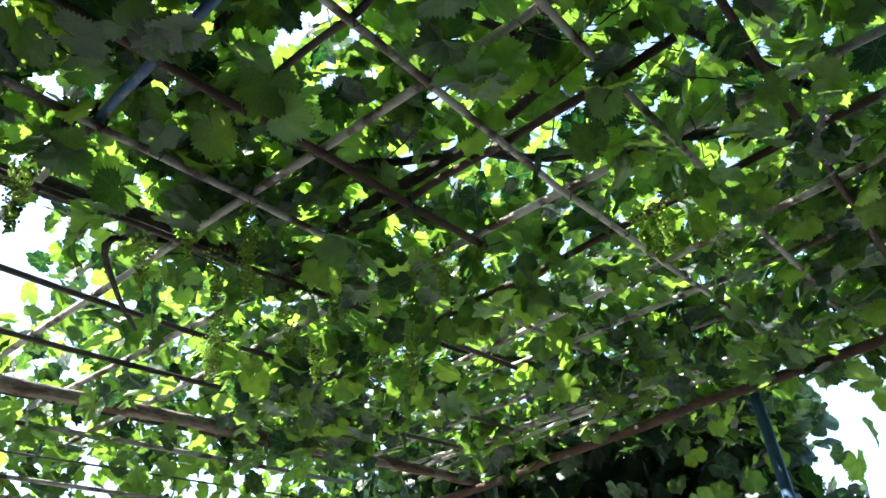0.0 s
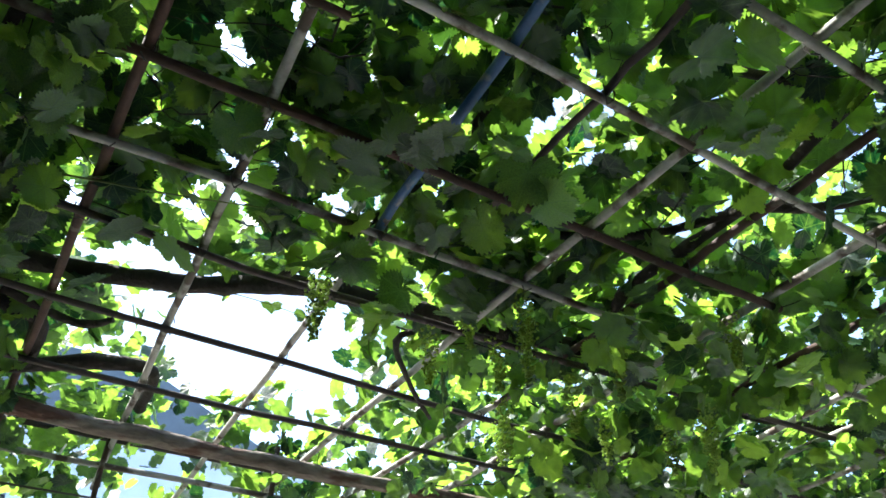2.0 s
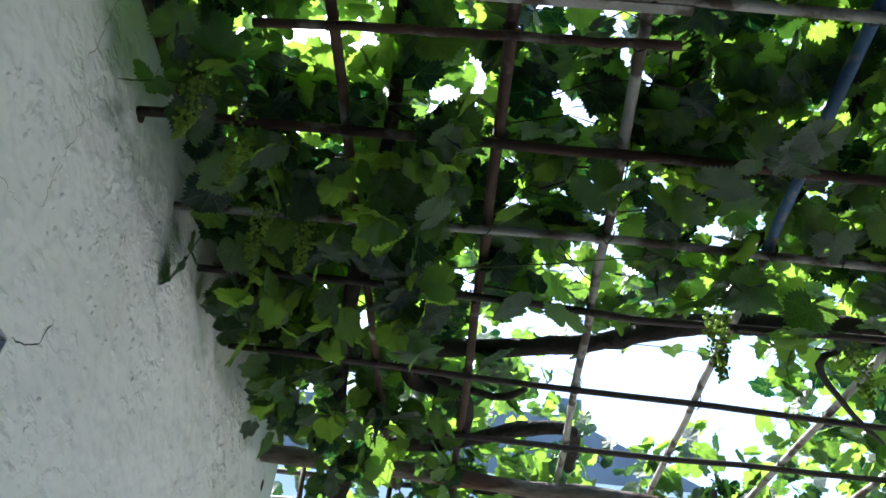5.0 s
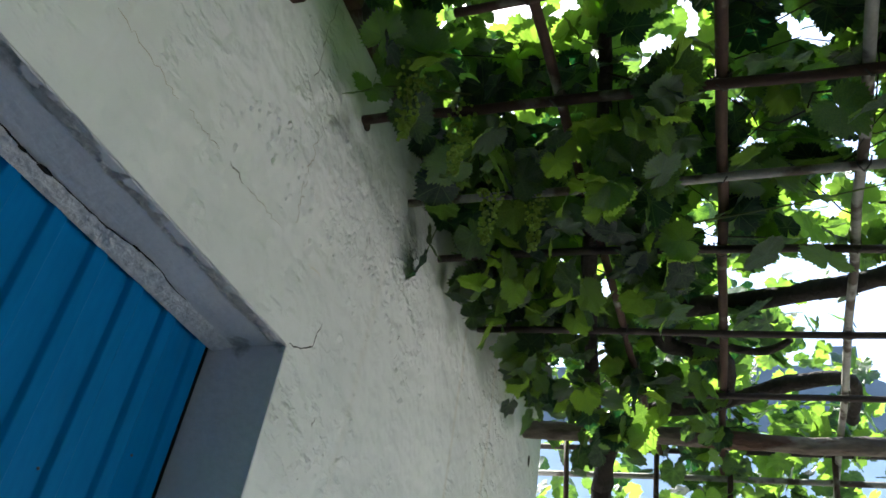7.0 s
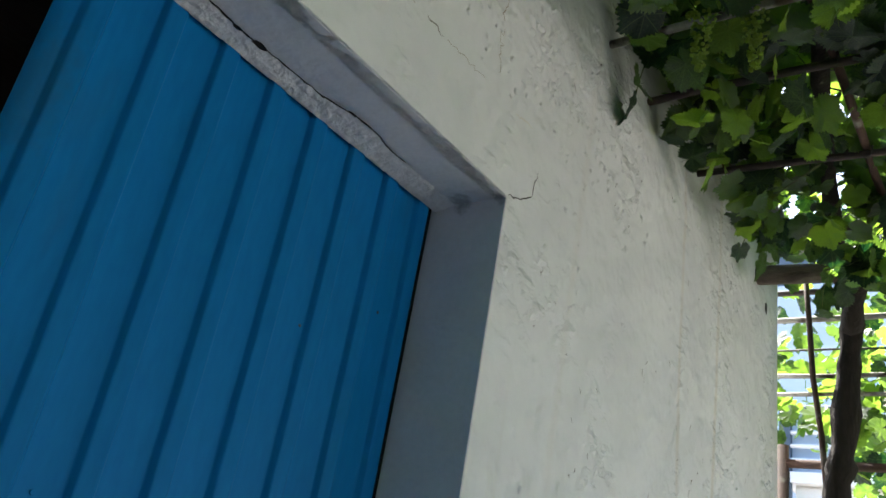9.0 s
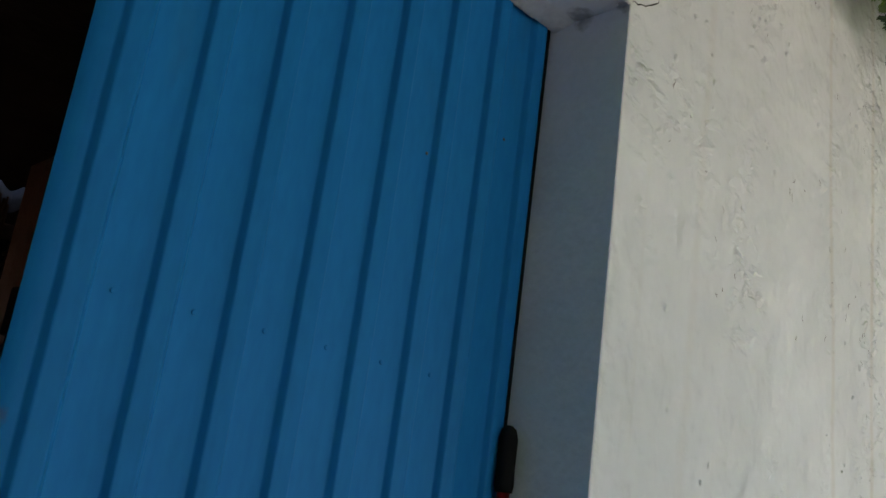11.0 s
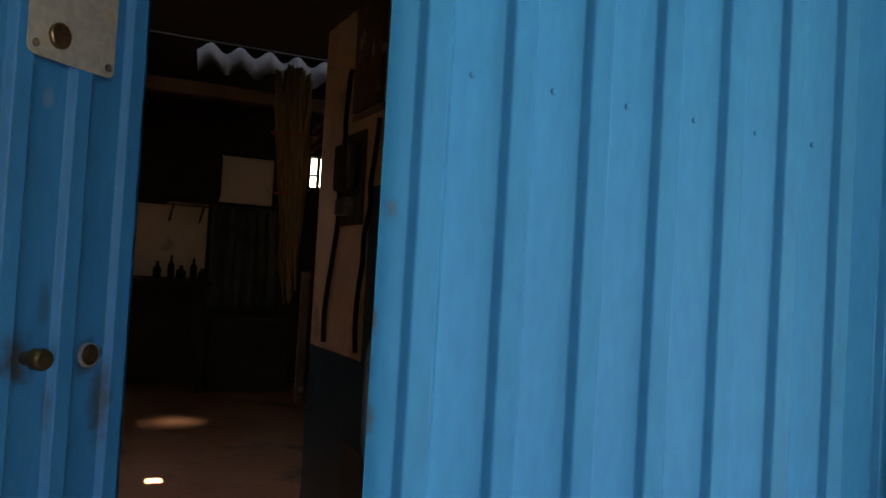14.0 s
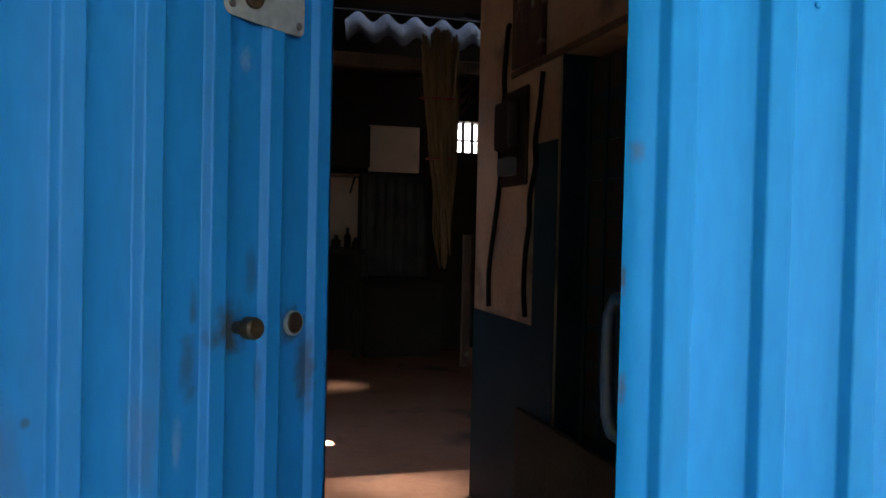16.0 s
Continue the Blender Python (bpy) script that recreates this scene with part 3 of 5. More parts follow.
def hole_mark(place, normal, r, long, seed):
    """A small ragged hole with a dark bottom."""
    g = random.Random(seed)
    n = Vector(normal)
    side = Vector((0, 1, 0))
    up = n.cross(side)
    bm = bmesh.new()
    ring = [bm.verts.new(Vector(place) + n * 0.0012 + side * math.cos(k * 0.6283) * r * long * g.uniform(0.7, 1.1) + up * math.sin(k * 0.6283) * r * g.uniform(0.7, 1.1)) for k in range(10)]
    mid = bm.verts.new(Vector(place) + n * 0.0004)
    for k in range(10):
        bm.faces.new((ring[k], ring[(k + 1) % 10], mid))
    return part("hole", bm, CRACK, wall)


for i, (p, n, r, long) in enumerate((((-0.143, -0.664, DOOR_TOP - 0.0075), DOWN, 0.006, 2.0), ((-0.142, -0.612, DOOR_TOP - 0.0075), DOWN, 0.008, 2.6), ((-0.155, -0.157, DOOR_TOP - 0.0095), DOWN, 0.005, 1.3),
                                     ((-0.119, -0.385, DOOR_TOP - 0.0075), DOWN, 0.0045, 3.0), ((-0.138, -0.452, DOOR_TOP - 0.0075), DOWN, 0.003, 2.0), ((0.001, 2.09, 2.62), OUT, 0.03, 0.7), ((0.001, 0.36, 2.66), OUT, 0.006, 1.0))):
    hole_mark(p, n, r, long, 300 + i)
# short trowel nicks and lumps of plaster
rng = random.Random(17)
count = 0
while count < 60:
    y, z = 0.17 + 1.75 * rng.random() ** 1.4, rng.uniform(1.35, 2.6)
    if noise.noise(Vector((y * 2.6, z * 2.6, 3.0))) < -0.08:
        continue
    ln = rng.uniform(0.006, 0.026)
    crack(ragged((X, y, z), (X, y + rng.uniform(-0.014, 0.014), z + ln), 4, 0.004, 400 + count), rng.uniform(0.001, 0.003), CHIP, OUT, wall, 500 + count).name = "nick"
    count += 1
bm = bmesh.new()
count = 0
while count < 480:
    y, z = (rng.gauss(0.15, 0.42), rng.gauss(2.5, 0.1)) if count % 6 else (rng.uniform(0.17, 2.0), rng.uniform(0.7, 2.75))
    if (z < 2.15 and y < 0.16) or z > 2.8 or noise.noise(Vector((y * 2.2, z * 2.2, 9.0))) < (0.05 if not (0.0 < y < 0.7 and z > 2.2) else -0.3):
        continue
    r, h, sx, tilt = rng.uniform(0.005, 0.015), rng.uniform(0.002, 0.0055), rng.uniform(0.5, 1.0), rng.uniform(0, 3.14)
    rim, top = [], []
    for k in range(8):
        a = k * 0.7854
        q = rng.uniform(0.75, 1.15)
        du, dv = r * q * math.cos(a), r * q * sx * math.sin(a)
        c, sn = math.cos(tilt), math.sin(tilt)
        rim.append(bm.verts.new((-0.001, y + du * c - dv * sn, z + du * sn + dv * c)))
        top.append(bm.verts.new((h, y + 0.55 * (du * c - dv * sn), z + 0.55 * (du * sn + dv * c))))
    for k in range(8):
        bm.faces.new((rim[k], rim[(k + 1) % 8], top[(k + 1) % 8], top[k]))
    bm.faces.new(top)
    count += 1
tagged(part("plaster_lumps", bm, PLASTER, wall, "small lumps left in the plaster", True), kind="stuff")

# worn, ragged arris of the lintel and jamb
def arris(points_in, points_out, label):
    bm = bmesh.new()
    rows = [(bm.verts.new(a), bm.verts.new(b)) for a, b in zip(points_in, points_out)]
    for p, q in zip(rows, rows[1:]):
        bm.faces.new((p[0], p[1], q[1], q[0]))
    bmesh.ops.solidify(bm, geom=list(bm.faces), thickness=0.002)
    return part("worn_edge", bm, CHIPPED, wall, label)


rng = random.Random(31)
ys = [DOOR_L + 0.01 + i * 0.018 for i in range(99)]
edge_in = [(-0.02 - 0.012 * (1 + noise.noise(Vector((y * 9, 0, 0)))) - rng.uniform(0, 0.006), y, DOOR_TOP - 0.0055) for y in ys]
edge_out = [(0.0015 - rng.uniform(0, 0.003), y, DOOR_TOP - 0.0055 + rng.uniform(0.0, 0.005)) for y in ys]
arris(edge_in, edge_out, "chipped lower edge of the lintel")
part("eaves_board", boxed(((-0.06, -4.4, 2.962), (-0.004, 2.28, 3.04))), LOG, wall, "weathered grey eaves board")

# ---- blue gate ----
def leaf_frame(hinge, way, out):
    """A place on a gate leaf: u from the hinge along it, n outwards, z up."""
    h, w, o = Vector((*hinge, 0)), Vector((*way, 0)).normalized(), Vector((*out, 0)).normalized()
    return lambda u, n, z: h + w * u + o * n + Vector((0, 0, z))


def ribbed_sheet(at, width, z0, z1, first, pitch, flip):
    """Pressed steel sheet: pans and raised ribs with sloping sides."""
    prof, u = [(0.0, 0.0)], first
    steps = [(-0.002, 0.0), (0.0, 0.0006), (0.0015, 0.003), (0.0055, 0.011), (0.0075, 0.013), (0.010, 0.0136), (0.034, 0.0136), (0.0365, 0.0144), (0.039, 0.0132), (0.0445, 0.0026), (0.0465, 0.0006), (0.049, 0.0)]
    while u < width:
        for du, h in steps:
            if 0.002 < u + du < width - 0.001:
                prof.append((u + du, h))
        u += pitch
    prof.append((width, prof[-1][1]))
    bm, cols = bmesh.new(), []
    zs = [z0 + (z1 - z0) * k / 6 for k in range(7)]
    for uu, h in prof:
        u2 = width - uu if flip else uu
        cols.append([[bm.verts.new(at(u2, h - d, z)) for z in zs] for d in (0.0, 0.0012)])
    for a, b in zip(cols, cols[1:]):
        for k in range(6):
            for d in (0, 1):
                bm.faces.new((a[d][k], b[d][k], b[d][k + 1], a[d][k + 1]))
    for c in (cols[0], cols[-1]):
        for k in range(6):
            bm.faces.new((c[0][k], c[1][k], c[1][k + 1], c[0][k + 1]))
    bmesh.ops.recalc_face_normals(bm, faces=bm.faces)
    return bm


def placed_box(at, u0, u1, n0, n1, z0, z1):
    bm = bmesh.new()
    v = [bm.verts.new(at(u, n, z)) for u in (u0, u1) for n in (n0, n1) for z in (z0, z1)]
    for f in ((0, 1, 3, 2), (4, 6, 7, 5), (0, 4, 5, 1), (2, 3, 7, 6), (0, 2, 6, 4), (1, 5, 7, 3)):
        bm.faces.new([v[i] for i in f])
    bmesh.ops.recalc_face_normals(bm, faces=bm.faces)
    bmesh.ops.bevel(bm, geom=list(bm.edges), offset=0.0015, segments=1, affect="EDGES")
    return bm


def disc(at, u, z, n0, n1, r0, r1, sides=16):
    """A round boss on the leaf, from n0 to n1."""
    bm = bmesh.new()
    rings = []
    for n, r in ((n0, r0), (n0 + (n1 - n0) * 0.75, r0), (n1, r1)):
        rings.append([bm.verts.new(at(u + r * math.cos(2 * math.pi * k / sides), n, z + r * math.sin(2 * math.pi * k / sides))) for k in range(sides)])
    for a, b in zip(rings, rings[1:]):
        for k in range(sides):
            bm.faces.new((a[k], a[(k + 1) % sides], b[(k + 1) % sides], b[k]))
    bm.faces.new(rings[-1])
    bm.faces.new(rings[0])
    bmesh.ops.recalc_face_normals(bm, faces=bm.faces)
    return bm


def gate_leaf(label, hinge, way, out, width, material, flip):
    gate = thing("gate_leaf", label, "gate leaf", "leaves of the blue gate")
    at = leaf_frame(hinge, way, out)
    part("sheet", ribbed_sheet(at, width, GROUND + 0.04, 2.043, 0.035, 0.1165, flip), material, gate, "", True)
    for u0 in (0.006, width - 0.078):
        part("stile", placed_box(at, u0, u0 + 0.04, -0.043, -0.003, GROUND + 0.04, 2.034), material, gate)
    for z0 in (-0.14, 0.6, 1.24, 1.99):
        part("rail", placed_box(at, 0.047, width - 0.047, -0.043, -0.003, z0, z0 + 0.04), material, gate)
    return gate, at


# Recessed black strip draws the shade in the gap beside the gate.
part("joint", boxed(((-0.236, -0.0125, GROUND + 0.04), (-0.1985, -0.0045, DOOR_TOP - 0.006))), BLACK, wall, "black strip put in for the shade of the gap between gate and jamb")
right_leaf, at_r = gate_leaf("blue ribbed steel gate leaf, shut, in a grey plastered doorway", (-0.2, -0.013), (0, -1), (1, 0), 0.906, BLUE, True)
for k in range(6):
    u = 0.797 - 0.1165 * k
    part("screw", disc(at_r, u, 1.27 - 0.003 * k, 0.0002, 0.003, 0.0042, 0.0028, 10), BLUE, right_leaf)
for u, z in ((0.298, 1.644), (0.098, 1.748)):
    part("nail", disc(at_r, u, z, 0.0002, 0.002, 0.003, 0.002, 8), STEEL, right_leaf)
bm = bmesh.new()
hp = [at_r(0.869, -0.043, 0.945), at_r(0.869, -0.08, 0.943), at_r(0.869, -0.094, 0.925), at_r(0.869, -0.096, 0.87), at_r(0.869, -0.094, 0.81), at_r(0.869, -0.08, 0.792), at_r(0.869, -0.043, 0.79)]
tube(bm, hp, 0.008, 8)
part("pull_handle", bm, STEEL, right_leaf, "worn grey steel pull handle", True)

LD = Vector((-1.0, 1.0)).normalized()
left_leaf, at_l = gate_leaf("blue ribbed steel gate leaf standing half open, scuffed round the lock", (-0.2, DOOR_L + 0.015), LD, (LD.y, -LD.x), 0.911, BLUE_SHADED, False)
knob = part("door_knob", disc(at_l, 0.69, 0.867, 0.0, 0.026, 0.01, 0.01), STEEL, left_leaf, "dark steel knob neck", True)
part("knob_cap", disc(at_l, 0.691, 0.867, 0.02, 0.04, 0.0168, 0.0145, 24), BRASS, knob, "worn brass knob")
lock = part("lock_rosette", disc(at_l, 0.815, 0.862, 0.0, 0.008, 0.02, 0.019, 20), ZINC, left_leaf, "bright ring round the lock")
part("lock_core", disc(at_l, 0.812, 0.8635, 0.0082, 0.0115, 0.0172, 0.0155, 20), LOCK_DARK, lock, "brown lock core")
bm = bmesh.new()
pu, pz, pr, pts = (0.64, 0.815), (1.314, 1.48), 0.014, []
for cu, cz, a0 in ((pu[1] - pr, pz[1] - pr, 0), (pu[0] + pr, pz[1] - pr, 90), (pu[0] + pr, pz[0] + pr, 180), (pu[1] - pr, pz[0] + pr, 270)):
    for k in range(5):
        a = radians(a0 + 22.5 * k)
        pts.append((cu + pr * math.cos(a), cz + pr * math.sin(a)))
lower, upper = [[bm.verts.new(at_l(u, n, z)) for u, z in pts] for n in (0.0118, 0.0145)]
bm.faces.new(lower)
bm.faces.new(upper)
for k in range(len(pts)):
    bm.faces.new((lower[k], lower[(k + 1) % len(pts)], upper[(k + 1) % len(pts)], upper[k]))
bmesh.ops.recalc_face_normals(bm, faces=bm.faces)
plate = part("lock_plate", bm, ZINC, left_leaf, "dull zinc plate with rounded corners")
for u, z in ((0.655, 1.33), (0.801, 1.33), (0.655, 1.464), (0.801, 1.464)):
    part("rivet", disc(at_l, u, z, 0.0147, 0.018, 0.006, 0.004, 10), STEEL, plate)
part("keyhole_boss", disc(at_l, 0.697, 1.352, 0.0147, 0.022, 0.02, 0.018, 18), BRASS, plate, "worn round brass boss")

# ---- broom by the gate ----
broom = thing("broom", "red-handled broom with a black grip leaning by the gate", "broom")
bm = bmesh.new()
tube(bm, [(-0.11, -0.085, -0.1), (-0.166, -0.034, 1.083)], 0.0125, 14)
part("stick", bm, RED, broom, "", True)
bm = bmesh.new()
axis = (Vector((-0.166, -0.034, 1.083)) - Vector((-0.11, -0.085, -0.1))).normalized()
base = Vector((-0.166, -0.034, 1.083))
tube(bm, [base - axis * 0.012, base, base + axis * 0.03, base + axis * 0.085, base + axis * 0.103, base + axis * 0.11], [0.0165, 0.0185, 0.0175, 0.0185, 0.014, 0.005], 14)
part("grip", bm, BLACK, broom, "black rubber grip", True)
part("brush_head", boxed(((-0.16, -0.24, -0.14), (-0.06, -0.02, -0.09)), bevel=0.012), BLACK, broom)
part("bristles", boxed(((-0.155, -0.235, GROUND), (-0.065, -0.025, -0.14))), STEEL, broom)
mop = thing("mop_stick", "second stick with a black ball top leaning by the doorway", "stick")
bm = bmesh.new()
tube(bm, [(-0.07, -0.03, GROUND), (-0.098, -0.024, 0.71)], 0.011, 12)
part("stick", bm, STEEL, mop, "", True)
bm = bmesh.new()
tube(bm, [(-0.098, -0.024, 0.695), (-0.098, -0.024, 0.71), (-0.098, -0.024, 0.73), (-0.098, -0.024, 0.75), (-0.098, -0.024, 0.757)], [0.012, 0.018, 0.021, 0.015, 0.004], 14)
part("ball_top", bm, BLACK, mop, "black plastic ball", True)

# ---- roof edge over the wall ----
roof = structure("roof", corrugated(-3.3, 0.1, -4.4, 2.4, lambda x, y: 3.03 - 0.22 * x), SLATE, "grey corrugated slate roof sheet at the eaves", "roof")
for i, y in enumerate((-4.2, -3.2, -2.2, -1.2, -0.2, 0.8, 1.8)):
    part("rafter", boxed(((-3.3, y - 0.03, 2.962), (0.04, y + 0.03, 3.0))), WOOD, roof)

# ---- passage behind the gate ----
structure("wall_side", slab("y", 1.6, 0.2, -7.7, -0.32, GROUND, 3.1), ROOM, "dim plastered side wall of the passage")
# Hidden behind the left leaf; kept pale as a reflector for warm sun.
structure("wall_opposite", slab("y", -3.2, 0.2, -7.7, -0.32, GROUND, 3.1), DIM_WHITE, "unseen side wall, whitewashed to bounce warm sun into the passage")
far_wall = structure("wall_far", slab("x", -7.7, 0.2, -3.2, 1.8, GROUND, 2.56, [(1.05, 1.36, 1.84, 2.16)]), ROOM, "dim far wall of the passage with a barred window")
# Roof openings added where sun must enter to light the passage floor.
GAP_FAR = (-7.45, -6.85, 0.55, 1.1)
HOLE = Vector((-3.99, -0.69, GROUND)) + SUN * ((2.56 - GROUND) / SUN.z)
structure("ceiling", slab("z", 2.12, 0.06, -3.4, -0.32, -3.2, 1.8), ROOF_DARK, "dark boards over the passage", "ceiling")
structure("ceiling_back", slab("z", 2.56, 0.06, -8.7, -4.95, -3.2, 1.8, [(HOLE.x - 0.06, HOLE.x + 0.06, HOLE.y - 0.05, HOLE.y + 0.05), GAP_FAR]), ROOF_DARK, "dark boards over the far yard", "ceiling")
# GAP_SIDE is added so sun strikes the unseen side wall and bounces inward.
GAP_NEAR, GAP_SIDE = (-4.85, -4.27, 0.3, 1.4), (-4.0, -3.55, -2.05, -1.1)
structure("ceiling_strip", slab("z", 2.5, 0.05, -4.96, -3.38, -3.2, 1.8, [GAP_NEAR, GAP_SIDE, (-4.945, -4.912, -1.3, 0.8)]), ROOF_DARK, "dark boards with gaps added to let daylight in", "ceiling")
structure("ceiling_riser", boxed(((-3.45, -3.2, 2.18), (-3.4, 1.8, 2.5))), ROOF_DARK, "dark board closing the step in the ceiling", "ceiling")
# Unseen nets, added to shape the sun into soft pools on the floor.
for (x0, x1, y0, y1, z), most, middle, reach in (((*GAP_NEAR, 2.552), 0.21, (-4.68, 0.72, 2.55), 0.95), ((*GAP_FAR, 2.622), 0.135, (-7.15, 0.85, 2.62), 0.4)):
    net = thing("light_filter_net", "unseen net added over a roof gap to soften the sun on the floor", "shade net", "shade nets on the roof")
    part("net", boxed(((x0 - 0.03, y0 - 0.03, z), (x1 + 0.03, y1 + 0.03, z + 0.002))), net_material("light_filter_net", most, middle, reach), net)
# Two hidden walls, added only to hold direct sun off the roof gaps.
structure("wall_parapet", boxed(((-4.24, -1.5, 2.552), (-4.12, 0.3, 4.0))), ROOM, "unseen wall added to block sun from a roof gap")
structure("wall_ridge", boxed(((-5.12, -3.2, 2.622), (-4.97, 1.8, 2.78))), ROOM, "unseen wall added to block sun from a roof gap")
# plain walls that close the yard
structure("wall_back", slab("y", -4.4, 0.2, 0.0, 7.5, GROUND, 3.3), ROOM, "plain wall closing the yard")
inner = structure("wall_partition", slab("y", -0.17, 0.16, -2.97, -0.32, GROUND, 2.12, [(-2.07, -1.2, GROUND, 1.64)]), DIM_WASH, "whitewashed inner wall with a blue dado and a doorway")
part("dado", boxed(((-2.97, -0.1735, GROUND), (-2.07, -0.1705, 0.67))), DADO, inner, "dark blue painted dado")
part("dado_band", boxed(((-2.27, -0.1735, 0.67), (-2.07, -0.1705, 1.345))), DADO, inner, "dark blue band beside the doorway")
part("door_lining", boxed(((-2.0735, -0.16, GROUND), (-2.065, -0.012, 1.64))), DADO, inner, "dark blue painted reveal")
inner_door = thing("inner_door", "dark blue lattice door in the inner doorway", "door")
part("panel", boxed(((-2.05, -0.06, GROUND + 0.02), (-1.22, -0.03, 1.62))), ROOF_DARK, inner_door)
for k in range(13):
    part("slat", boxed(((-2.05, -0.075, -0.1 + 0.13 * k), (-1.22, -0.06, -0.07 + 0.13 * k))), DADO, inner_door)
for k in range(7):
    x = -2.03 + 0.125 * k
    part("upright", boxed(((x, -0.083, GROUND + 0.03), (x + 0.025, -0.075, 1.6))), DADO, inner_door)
part("lintel_board", boxed(((-2.53, -0.18, 1.632), (-1.3, -0.172, 1.655))), WOOD, inner, "thin ledge over the doorway")
shutter = thing("wall_board", "dark brown wooden board fixed high on the inner wall", "board")
part("board", boxed(((-2.5, -0.192, 1.66), (-2.19, -0.172, 2.1)), bevel=0.003), RUST, shutter)
meter = thing("electric_meter", "reddish brown electric meter on a board on the inner wall", "electric meter")
part("backboard", boxed(((-2.62, -0.186, 1.2), (-2.34, -0.172, 1.58)), bevel=0.006), LOCK_DARK, meter)
part("case", boxed(((-2.56, -0.24, 1.34), (-2.4, -0.187, 1.53)), bevel=0.012), LOCK_DARK, meter, "brown bakelite case")
part("terminal_cover", boxed(((-2.54, -0.23, 1.24), (-2.42, -0.187, 1.31)), bevel=0.006), STEEL, meter)
def bent_line(pts):
    """Rounds a hanging cord between its points."""
    pts = [Vector(p) for p in pts]
    out = []
    for i in range(len(pts) - 1):
        p0, p1, p2, p3 = pts[max(i - 1, 0)], pts[i], pts[i + 1], pts[min(i + 2, len(pts) - 1)]
        for k in range(4):
            u = k / 4
            out.append(0.5 * (2 * p1 + (p2 - p0) * u + (2 * p0 - 5 * p1 + 4 * p2 - p3) * u * u + (3 * p1 - p0 - 3 * p2 + p3) * u ** 3))
    return out + [pts[-1]]


for i, pts in enumerate((((-2.55, 1.85), (-2.57, 1.83), (-2.6, 1.66), (-2.59, 1.57), (-2.62, 1.5), (-2.63, 1.34), (-2.62, 1.25), (-2.66, 1.1), (-2.72, 0.92), (-2.74, 0.82), (-2.73, 0.7)), ((-2.19, 1.6), (-2.215, 1.48), (-2.25, 1.35), (-2.24, 1.27), (-2.29, 1.15), (-2.29, 1.05), (-2.32, 0.94), (-2.33, 0.8), (-2.31, 0.7)))):
    cable = thing("wall_cable", "black electric cable hanging down the inner wall", "cable", "cables on the inner wall")
    bm = bmesh.new()
    tube(bm, bent_line([(x, -0.184, z) for x, z in pts]), 0.0105, 6)
    part("cord", bm, BLACK, cable, "", True)
board_low = thing("leaning_board", "brown board leaning against the inner door", "board")
part("board", boxed(((-2.3, -0.22, GROUND + 0.013), (-1.5, -0.195, 0.36)), bevel=0.004), ROOF_DARK, board_low)
handrail = thing("hanging_strap", "pale strap hanging at the end of the inner wall", "strap")
part("strap", boxed(((-2.998, -0.225, 0.4), (-2.974, -0.185, 1.0)), bevel=0.004), RUST, handrail)
# far things
def placed_bar(p, q, r):
    bm = bmesh.new()
    tube(bm, [p, q], r, 6)
    return bm


sheet = thing("lit_roof_sheet", "pale corrugated roof sheet that daylight falls on", "roof sheet")
bm = corrugated(-4.95, -4.87, -0.49, 0.9, lambda x, y: 2.3 + (-4.87 - x) * 2.0, pitch=0.2, height=0.032, steps=10)
part("sheet", bm, SHEET_GREY, sheet)
beam = thing("roof_beam", "old wooden beam across the passage", "beam")
part("beam", boxed(((-4.86, -3.2, 2.09), (-4.76, 1.6, 2.18)), bevel=0.01), WOOD, beam)
bundle = thing("reed_bundle", "dry yellow reeds tied in a bundle and hung from the beam", "reed bundle")
rng = random.Random(5)
for k in range(46):
    a, r = rng.uniform(0, 6.28), rng.uniform(0.02, 0.15)
    x, y = -4.715 + 0.25 * r * math.cos(a), 0.13 + r * math.sin(a)
    bm = bmesh.new()
    z0, z1 = 0.76 + rng.random() ** 1.6 * 0.75, 2.2 + math.sqrt(max(0.0, 1 - (r / 0.16) ** 2)) * 0.16 + rng.uniform(-0.03, 0.03)
    w = rng.uniform(0.011, 0.022)
    tube(bm, bent((x + 0.03, 0.17 + (y - 0.13) * 0.25, z0), (x, y, z1), 6, 0.016, k), [w * 0.3, w * 0.8, w, w * 1.1, w, w * 0.8, w * 0.4], 5)
    part("reed", bm, HUSK, bundle)
for z in (1.5, 1.9):
    bm = bmesh.new()
    tube(bm, [(-4.715 + 0.05 * math.cos(t * 0.5236), 0.14 + (0.1 + 0.05 * (z > 1.7)) * math.sin(t * 0.5236), z) for t in range(13)], 0.008, 6)
    part("tie", bm, RED, bundle, "red tie")
for y in (0.08, 0.18):
    bm = bmesh.new()
    tube(bm, [(-4.74, y, 1.92), (-4.72, y, 2.12), (-4.74, y, 2.195), (-4.81, y, 2.195), (-4.875, y, 2.195)], 0.006, 6)
    part("string", bm, WIRE, bundle)
notice = thing("white_board", "pale blank board hung on the far wall", "board")
part("panel", boxed(((-7.48, 0.15, 1.6), (-7.44, 0.67, 2.06)), bevel=0.008), DIM_WHITE, notice)
curtain = thing("curtain", "grey cloth hanging in folds below the pale board", "curtain")
bm, last = bmesh.new(), None
for i in range(49):
    y = 0.08 + 0.68 * i / 48
    x = -7.4 + 0.035 * math.sin(i * 0.9) + 0.012 * math.sin(i * 2.3)
    row = [bm.verts.new((x + 0.01 * k, y + 0.01 * k * math.sin(i), 1.56 - 0.25 * k)) for k in range(5)]
    if last:
        for k in range(4):
            bm.faces.new((last[k], row[k], row[k + 1], last[k + 1]))
    last = row
bmesh.ops.solidify(bm, geom=list(bm.faces), thickness=0.006)
